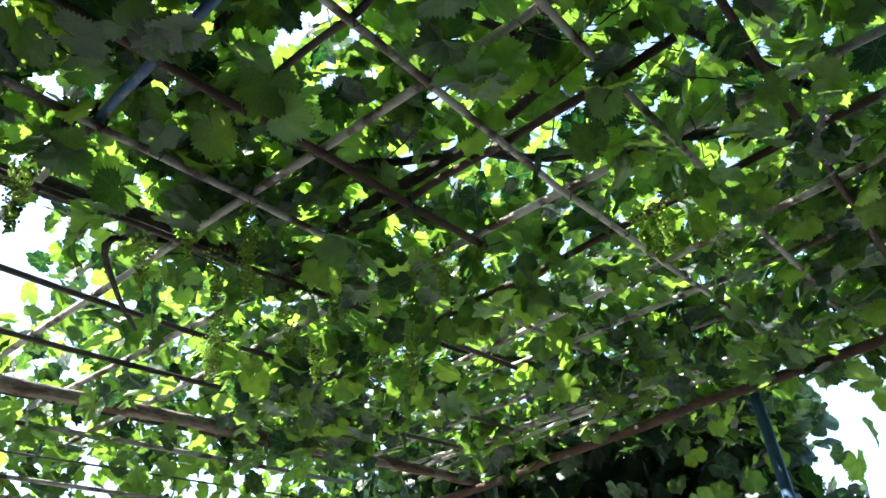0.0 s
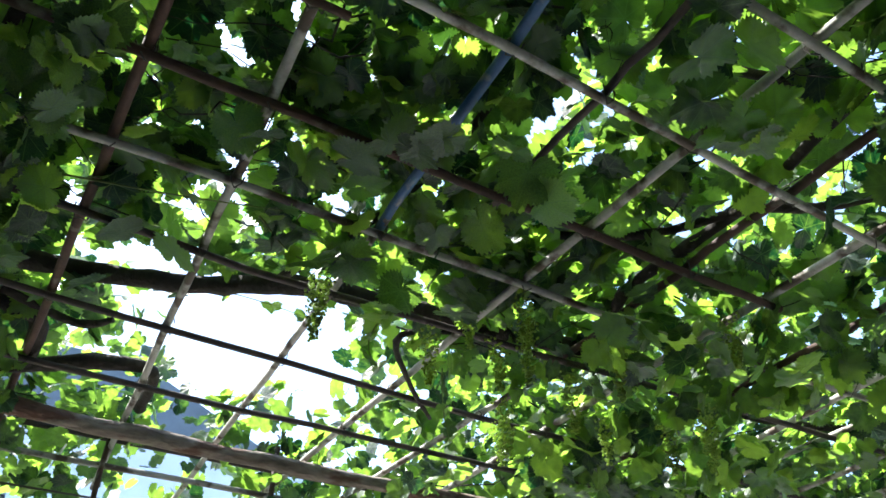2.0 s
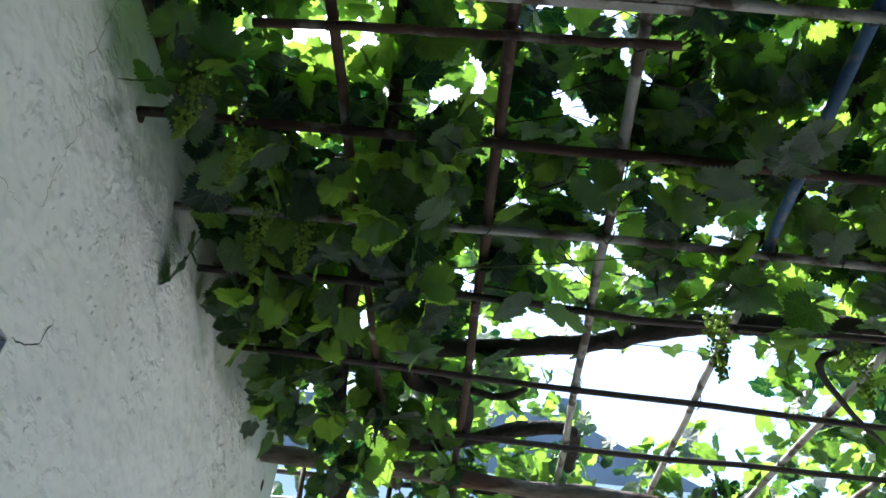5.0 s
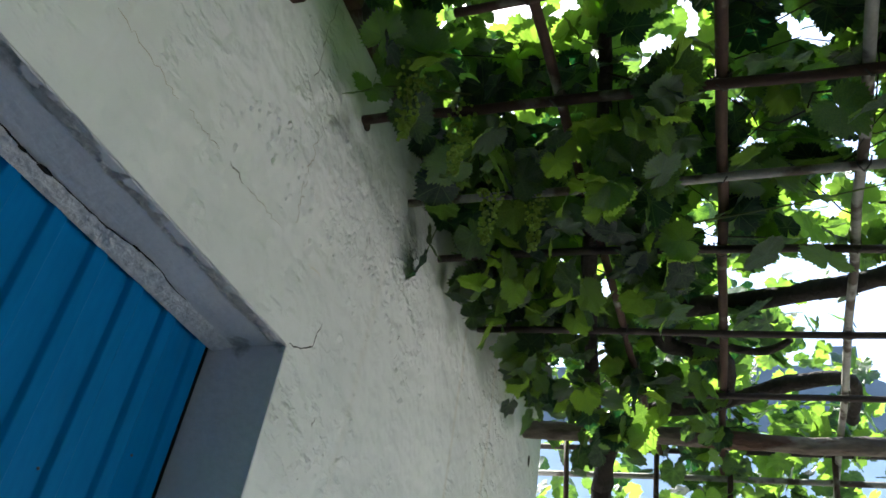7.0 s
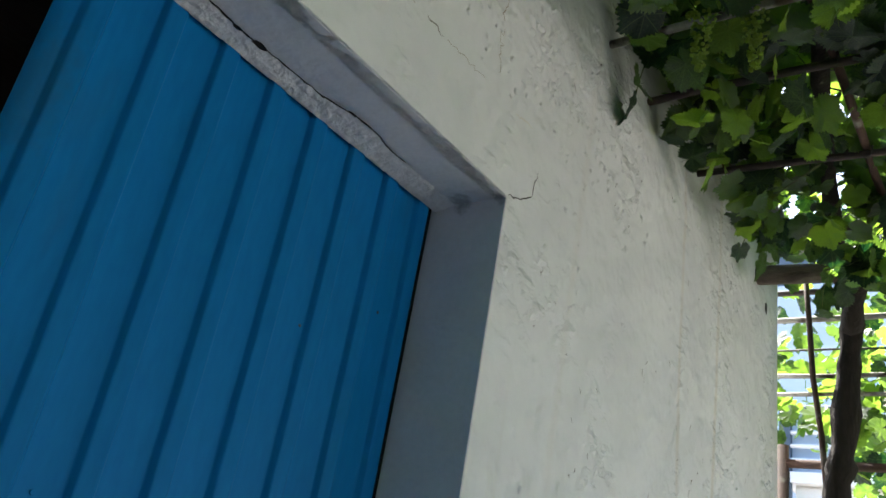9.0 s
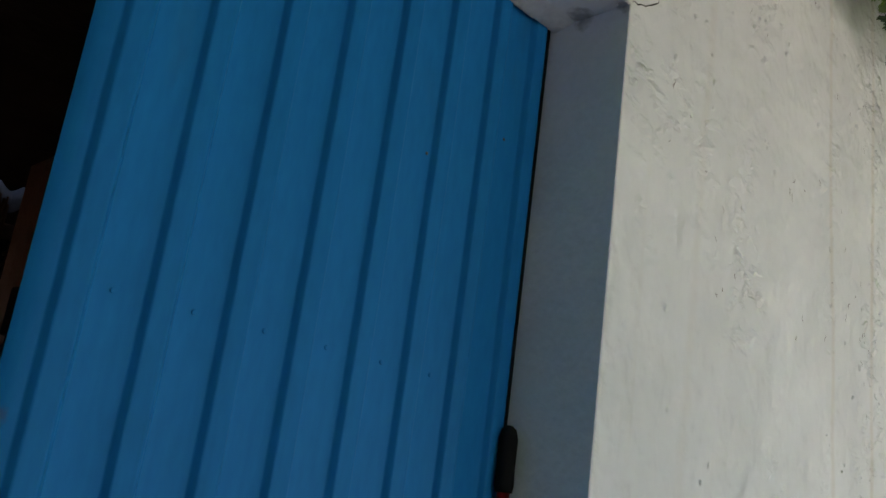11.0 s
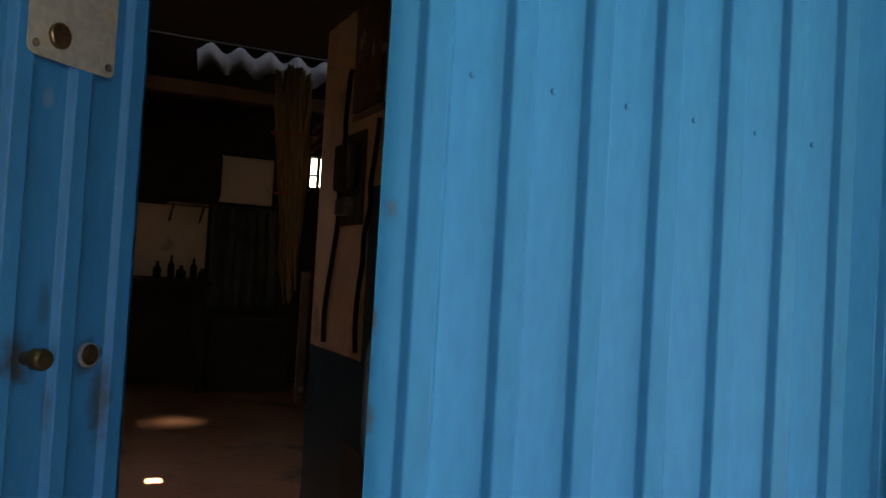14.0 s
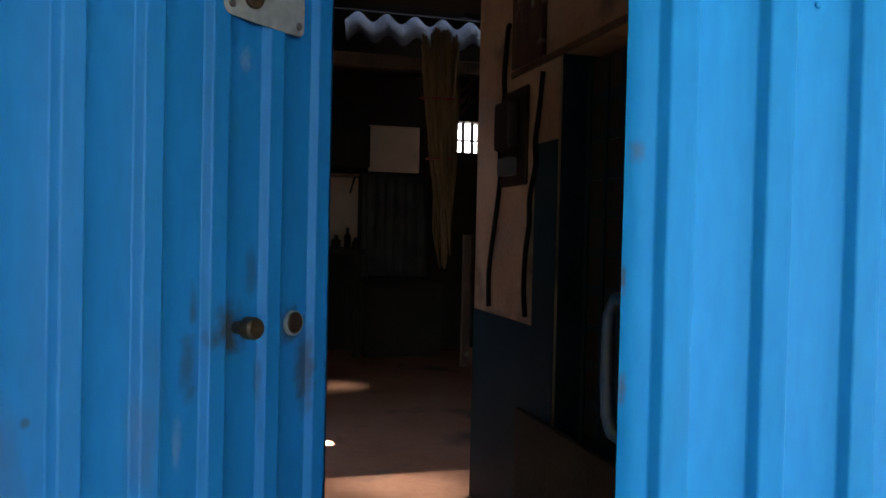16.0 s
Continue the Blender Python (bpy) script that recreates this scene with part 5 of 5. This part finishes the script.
sow(330, 2.5, 4.2, 0.6, 1.9, lambda x, y: rng.uniform(2.62, 2.78), 40, LOWER, lambda x, y, z: clump(x, y, 0, 2.2, 22) > -0.1)
# thick mass by the wall, hanging below the rods
sow(640, off_wall, 1.2, 0.25, 1.75, lambda x, y: rng.uniform(2.9, 3.2), 36, (0.05, 0.085), lambda x, y, z: clump(x, y, 0, 2.8, 11) > -0.3)
sow(220, off_wall, 1.2, -0.8, 0.25, lambda x, y: rng.uniform(2.88, 3.1), 36, LOWER, lambda x, y, z: True)
sow(620, off_wall, 1.15, -0.8, 1.8, lambda x, y: rng.uniform(2.98, 3.3), 34, (0.05, 0.085), lambda x, y, z: True)
sow(70, 0.12, 0.5, -0.5, 0.05, lambda x, y: rng.uniform(2.8, 3.0), 40, LOWER, lambda x, y, z: True)
sow(330, 1.2, 2.5, -0.65, 0.42, lambda x, y: rng.uniform(2.84, 2.97), 34, LOWER, lambda x, y, z: clump(x, y, 0, 3.4, 15) > -0.2)
sow(480, off_wall, 0.95, 0.2, 2.0, lambda x, y: rng.uniform(3.0, 3.35), 34, (0.06, 0.09), lambda x, y, z: True)
sow(860, 0.05, 0.85, -0.25, 2.0, lambda x, y: rng.uniform(2.6, 2.9), 45, (0.045, 0.085), lambda x, y, z: clump(x, y, z, 2.8, 4) > -0.15 and x > 0.08 * (z < 2.72) + 0.1 * (y < 0.55))
sow(260, 1.0, 1.75, -0.5, 0.45, lambda x, y: rng.uniform(2.95, 3.2), 36, (0.045, 0.075), lambda x, y, z: clump(x, y, 0, 5.0, 27) > -0.15)
# leaves that trail from the far end beam
sow(110, 5.3, 6.1, -1.9, 1.6, lambda x, y: rng.uniform(2.1, 2.8), 50, (0.07, 0.12), lambda x, y, z: clump(x, y, z, 1.8, 18) > -0.05, False)
sow(240, 3.9, 5.4, -1.0, 1.3, lambda x, y: rng.uniform(2.66, 3.0), 40, (0.06, 0.1), lambda x, y, z: clump(x, y, 0, 2.2, 24) > -0.15)
sow(110, 1.9, 2.7, 0.15, 0.65, lambda x, y: rng.uniform(2.83, 2.95), 34, LOWER, lambda x, y, z: True)
# single broad leaves and small tufts that hang below the rods
for x, y, n in ((2.05, -0.66, 3), (2.19, -0.51, 4), (2.29, -0.39, 3), (1.35, 0.22, 2), (1.63, -0.06, 3), (1.86, 0.24, 2), (1.93, -0.03, 3), (1.88, 0.61, 2), (2.06, 0.52, 2), (1.83, 0.81, 1),
                (2.75, 0.57, 2), (1.53, 0.59, 3), (1.16, 0.74, 1), (1.01, 0.75, 1), (1.21, 0.08, 2), (1.47, -0.03, 2), (0.66, 0.69, 4), (0.56, 0.53, 4), (0.72, 0.89, 3), (0.6, 1.46, 4), (0.72, 0.19, 2), (2.6, -0.7, 4), (2.9, -0.55, 4)):
    for _ in range(n):
        spots.append(((x + rng.gauss(0, 0.045), y + rng.gauss(0, 0.045), rng.uniform(2.66, 2.74)), leaf_turn(rng, 24), rng.uniform(0.075, 0.11), rng.randrange(6)))
# a few leaves in full sun at the log by the wall
for x, y, z, size in ((0.5, 1.72, 2.67, 0.11), (0.44, 1.74, 2.62, 0.085), (0.55, 1.73, 2.6, 0.08), (0.62, 2.25, 2.66, 0.08), (0.75, 2.3, 2.55, 0.09)):
    tip = Matrix.Rotation(rng.uniform(-0.5, 0.5), 3, "Z") @ Matrix.Rotation(radians(-70), 3, "X") @ Matrix.Rotation(rng.uniform(-0.4, 0.4), 3, "Y")
    spots.append(((x, y, z), np.array(tip, dtype=np.float32), size, rng.randrange(6)))
# leaves on the side trellis and beyond the log, and sunlit shoots that climb above it
sow(1800, 0.05, 5.5, 2.4, 3.4, lambda x, y: rng.uniform(2.25, 3.0), 45, (0.05, 0.095), lambda x, y, z: clump(x, y, z, 2.4, 5) > 0.0, False)


def crest(x, y):
    """Height of the shoots beyond the log: low where the sky opens."""
    open_sky = max(0.0, 1 - abs(x - 2.1) / 0.75)
    return 4.0 - 0.75 * min(1.0, open_sky * 2.2) + 0.35 * clump(x, y, 0, 3.0, 13)


sow(1600, 0.25, 5.4, 2.6, 3.3, lambda x, y: rng.uniform(2.85, 4.1), 45, (0.05, 0.095), lambda x, y, z: z < crest(x, y) and clump(x, y, z, 2.6, 14) > 0.02, False)
sow(400, 0.2, 1.6, 2.6, 3.4, lambda x, y: rng.uniform(2.85, 3.95), 45, (0.05, 0.095), lambda x, y, z: z < crest(x, y) and clump(x, y, z, 2.2, 16) > -0.02, False)
sow(900, 2.4, 5.4, 2.5, 3.3, lambda x, y: rng.uniform(2.8, 4.0), 45, (0.05, 0.095), lambda x, y, z: z < crest(x, y) and clump(x, y, z, 2.2, 17) > 0.0, False)
sow(70, 0.1, 0.7, 2.5, 2.75, lambda x, y: rng.uniform(1.7, 2.5), 50, (0.06, 0.1), lambda x, y, z: True, False)
# leaves in full sun on canes that stand beyond the trellis
sow(950, 0.0, 3.2, 3.2, 4.2, lambda x, y: rng.uniform(1.2, 2.75), 50, (0.06, 0.1), lambda x, y, z: clump(x, y, z, 2.2, 26) > -0.15, False)
sow(120, -0.4, 0.25, 3.0, 3.7, lambda x, y: rng.uniform(2.35, 3.1), 50, (0.055, 0.09), lambda x, y, z: clump(x, y, z, 3.0, 28) > -0.2, False)
# unseen vine leaves added over the roof edge to shade those by the wall
for _ in range(420):
    place = (rng.uniform(-0.75, 0.0), rng.uniform(0.1, 2.5), rng.uniform(3.2, 3.5))
    if (Vector(place) - LIT).cross(SUN).length > 0.16:
        spots.append((place, leaf_turn(rng, 30), rng.uniform(0.07, 0.11), rng.randrange(6, 12)))
# roof of leaves behind the camera
sow(2200, 0.1, 6.2, -4.4, -1.6, lambda x, y: rng.uniform(2.75, 3.1), 32, (0.11, 0.18), lambda x, y, z: True, False)
near = [s for s in spots if s[0][0] < 2.0 and -0.4 < s[0][1] < 2.0 and s[0][2] < 2.74][:265]
near_ids = {id(s) for s in near}
leaf_field("foliage", [s for s in spots if id(s) not in near_ids], LEAF, vine, "dense green vine leaves lit from above")
leaf_meshes = []
for v, f in SHAPES[:6]:
    me = bpy.data.meshes.new("leaf")
    me.from_pydata(v.tolist(), [], f.tolist())
    me.uv_layers.new(name="blade").data.foreach_set("uv", v[f.ravel(), :2].ravel())
    me.shade_smooth()
    me.materials.append(LEAF)
    leaf_meshes.append(me)
for place, turn, size, s in near:
    ob = new("leaf", leaf_meshes[s])
    ob.parent = vine
    ob.matrix_parent_inverse = vine_base
    ob.matrix_basis = Matrix.Translation(place) @ Matrix(turn.tolist()).to_4x4() @ Matrix.Scale(size, 4)

# green shoots and tendrils along the wall and under the rods
shoot_spots = []
srng = random.Random(8)
SHOOTS = [((1.2, 1.33, 2.95), (1.45, 1.22, 2.955), (1.75, 1.2, 2.93)), ((0.3, 0.05, 2.82), (0.12, -0.03, 2.8), (0.05, -0.1, 2.72)), ((0.25, 0.4, 2.78), (0.1, 0.46, 2.74), (0.04, 0.5, 2.6)), ((0.25, 0.7, 2.8), (0.1, 0.76, 2.76), (0.05, 0.8, 2.66)),
          ((0.4, 1.2, 2.75), (0.2, 1.3, 2.68), (0.1, 1.36, 2.55)), ((0.45, 1.75, 2.72), (0.3, 1.82, 2.62), (0.26, 1.9, 2.5)), ((1.9, 0.75, 2.76), (1.86, 0.82, 2.66), (1.9, 0.86, 2.56)),
          ((2.3, 1.1, 2.8), (2.36, 1.2, 2.68), (2.4, 1.22, 2.56)), ((1.35, 0.5, 2.76), (1.5, 0.56, 2.7), (1.68, 0.52, 2.72)), ((0.8, 0.61, 2.775), (1.15, 0.525, 2.768), (1.62, 0.4, 2.775))]
for i, pts in enumerate(SHOOTS):
    line = smooth_line(pts, 6)
    bm = bmesh.new()
    tube(bm, line, [0.0035 - 0.00018 * k for k in range(len(line))], 5)
    vine_part("shoot", bm, SHOOT)
    for k in range(3, len(line), 3):
        shoot_spots.append((tuple(line[k]), leaf_turn(srng, 45), srng.uniform(0.045, 0.085), srng.randrange(6)))
for place, turn, size, s in shoot_spots:
    ob = new("leaf", leaf_meshes[s])
    ob.parent = vine
    ob.matrix_parent_inverse = vine_base
    ob.matrix_basis = Matrix.Translation(place) @ Matrix(turn.tolist()).to_4x4() @ Matrix.Scale(size, 4)

# thin twigs and tendrils that run through the leaves
twig_rng = random.Random(23)
bm = bmesh.new()
for i in range(330):
    x, y, z = twig_rng.uniform(0.15, 5.4), twig_rng.uniform(-1.5, 2.3), twig_rng.uniform(2.8, 3.0)
    if in_gap(x, y, z):
        continue
    a, far = twig_rng.uniform(0, 6.28), twig_rng.uniform(0.2, 0.7)
    end = Vector((x + far * math.cos(a), y + far * math.sin(a), z + twig_rng.uniform(-0.12, 0.12)))
    if end.x < 0.06 or in_gap(*end):
        continue
    r = twig_rng.uniform(0.0016, 0.0042)
    line = bent((x, y, z), end, 6, far * 0.09, 700 + i, twig_rng.uniform(-0.06, 0.08))
    tube(bm, line, [r * (1 - 0.1 * k) for k in range(7)], 4)
    if i % 5 == 0:
        tip = line[-1]
        tube(bm, [tip + Vector((0.018 * math.cos(k * 0.9) * (1 - k / 12), 0.018 * math.sin(k * 0.9) * (1 - k / 12), -0.009 * k)) for k in range(10)], 0.0013, 3)
tagged(vine_part("twigs", bm, BARK, "thin dark twigs and tendrils"), kind="stuff")

# bunches of small green grapes
ball = bmesh.new()
bmesh.ops.create_icosphere(ball, subdivisions=1, radius=1.0)
BALL_V = np.array([v.co[:] for v in ball.verts], dtype=np.float32)
BALL_F = np.array([[v.index for v in f.verts] for f in ball.faces], dtype=np.int32)
ball.free()


def grape_bunch(top, length, seed):
    g = random.Random(seed)
    berries = []
    for _ in range(int(150 * length / 0.2)):
        u = g.random() ** 0.8
        r = 0.045 * (1 - 0.75 * u) * math.sqrt(g.random()) * length / 0.2
        a = g.uniform(0, 2 * math.pi)
        berries.append(((top[0] + r * math.cos(a), top[1] + r * math.sin(a), top[2] - u * length), np.eye(3, dtype=np.float32), g.uniform(0.004, 0.0065), 0))
    ob = leaf_field("grape_bunch", berries, GRAPE, vine, "hanging bunch of small unripe green grapes", "stuff", [(BALL_V, BALL_F)])
    return ob


for i, (x, y, z, ln) in enumerate(((2.55, 1.05, 2.72, 0.26), (2.62, 1.2, 2.7, 0.2), (2.05, 0.75, 2.72, 0.22), (2.12, 0.6, 2.74, 0.16), (2.3, 0.7, 2.72, 0.2), (0.22, -0.12, 2.74, 0.22),
                                   (0.3, 0.02, 2.72, 0.2), (0.42, 0.35, 2.7, 0.18), (1.6, 0.62, 2.72, 0.2), (3.2, -0.45, 2.7, 0.2), (3.5, -0.6, 2.7, 0.24), (2.9, 0.2, 2.72, 0.2), 
                                   (3.0, 1.0, 2.72, 0.22), (2.75, 0.6, 2.72, 0.18), (3.25, 0.68, 2.76, 0.3), (3.32, 0.76, 2.72, 0.28), (3.2, 0.85, 2.7, 0.26), (2.7, 0.82, 2.74, 0.24), (2.35, 0.6, 2.75, 0.24), (2.28, 0.5, 2.76, 0.2), (3.3, -0.5, 2.74, 0.22), (3.38, -0.42, 2.74, 0.2), (1.62, 0.7, 2.78, 0.26), (0.3, 0.3, 2.72, 0.2))):
    grape_bunch((x, y, z), ln, 200 + i)

# ---- beyond the yard ----
house = thing("neighbour_house", "pale blue house with a grey roof behind the vines", "house")
part("wall", slab("y", 12.0, 0.3, -9.0, 4.6, GROUND, 6.6, [(-1.4, -0.2, 5.2, 6.2), (2.7, 3.5, 5.4, 6.3)]), NEIGHBOUR, house)
for x0, x1, z0, z1 in ((-1.4, -0.2, 5.2, 6.2), (2.7, 3.5, 5.4, 6.3)):
    w = part("window", boxed(((x0, 12.1, z0), (x1, 12.14, z1))), DARK_GLASS, house)
    part("frame", boxed((((x0 + x1) / 2 - 0.03, 12.04, z0), ((x0 + x1) / 2 + 0.03, 12.09, z1))), NEIGHBOUR_WHITE, w)
    part("sill", boxed(((x0 - 0.06, 11.9, z0 - 0.06), (x1 + 0.06, 12.1, z0))), NEIGHBOUR_WHITE, w)
bm = bmesh.new()
rv = [bm.verts.new(p) for p in ((-9.3, 11.6, 6.6), (5.6, 11.6, 6.6), (2.4, 11.6, 8.1), (-9.3, 11.6, 8.1), (-9.3, 16.0, 6.6), (5.6, 16.0, 6.6), (2.4, 16.0, 8.1), (-9.3, 16.0, 8.1))]
for f in ((0, 1, 2, 3), (4, 7, 6, 5), (0, 4, 5, 1), (1, 5, 6, 2), (2, 6, 7, 3), (3, 7, 4, 0)):
    bm.faces.new([rv[k] for k in f])
part("roof", bm, NEIGHBOUR_GREY, house, "blue-grey sheet roof")
part("chimney", boxed(((2.35, 11.7, 7.9), (2.75, 12.1, 8.5))), NEIGHBOUR_GREY, house)
balcony = thing("balcony", "pale blue balcony with white rails over white boarding", "balcony")
part("panel", boxed(((-1.05, 7.05, 2.95), (4.4, 7.1, 3.54))), NEIGHBOUR, balcony)
part("siding", boxed(((-1.0, 7.1, GROUND), (4.4, 7.3, 2.85))), NEIGHBOUR_WHITE, balcony, "white boarding below")
for k in range(16):
    part("board", boxed(((-1.0, 7.08, GROUND + 0.19 * k), (4.4, 7.1, GROUND + 0.19 * k + 0.175))), NEIGHBOUR_WHITE, balcony)
for z, r, mat in ((3.57, 0.035, NEIGHBOUR_GREY), (3.33, 0.02, NEIGHBOUR_WHITE), (3.2, 0.02, NEIGHBOUR_WHITE), (3.06, 0.025, NEIGHBOUR_WHITE)):
    bm = bmesh.new()
    tube(bm, [(-1.05, 6.98, z), (4.4, 6.98, z)], r, 6)
    part("rail", bm, mat, balcony)
part("slab", boxed(((-1.1, 6.95, 2.85), (4.5, 8.6, 2.95))), NEIGHBOUR_WHITE, balcony)
for x in (-1.12, 4.4):
    part("post", boxed(((x, 6.95, GROUND), (x + 0.1, 7.04, 3.6))), NEIGHBOUR_GREY, balcony)
part("back_wall", slab("y", 8.6, 0.2, -3.0, 4.4, GROUND, 5.6, [(0.1, 1.0, 3.2, 4.6)]), NEIGHBOUR, balcony)
part("door_glass", boxed(((0.1, 8.7, 3.2), (1.0, 8.74, 4.6))), DARK_GLASS, balcony)

# dark tree behind the pergola's end
tree = thing("tree", "dark leafy fruit tree behind the pergola's end", "tree", at=(7.4, 2.6, GROUND))
tb = tree.matrix_basis.inverted()
bm = bmesh.new()
tube(bm, smooth_line([(7.4, 2.6, GROUND), (7.45, 2.65, 1.0), (7.35, 2.5, 1.9), (7.3, 2.4, 3.0)]), 0.09, 10, lumpy=0.08)
part("trunk", bm, BARK, tree, "", True).matrix_parent_inverse = tb
for i, tip in enumerate(((6.4, 1.2, 3.0), (6.6, 3.0, 3.3), (7.6, 1.4, 3.2), (8.2, 3.2, 3.2), (6.5, 0.9, 2.8))):
    bm = bmesh.new()
    tube(bm, smooth_line([(7.36, 2.5, 1.8), Vector((7.36, 2.5, 1.8)).lerp(Vector(tip), 0.5) + Vector((0, 0, 0.15)), tip]), [0.05 - 0.0035 * k for k in range(11)], 7, lumpy=0.08, seed=i)
    part("limb", bm, BARK, tree, "", True).matrix_parent_inverse = tb
trng = random.Random(77)
tl = []
for _ in range(6500):
    x, y, z = trng.uniform(5.6, 8.4), trng.uniform(0.3, 4.6), trng.uniform(1.8, 3.3)
    if clump(x, y, z, 1.1, 9) > -0.1:
        tl.append(((x, y, z), leaf_turn(trng, 50), trng.uniform(0.1, 0.17), trng.randrange(6)))
leaf_field("crown", tl, LEAF_TREE, tree, "dark broad leaves", "")
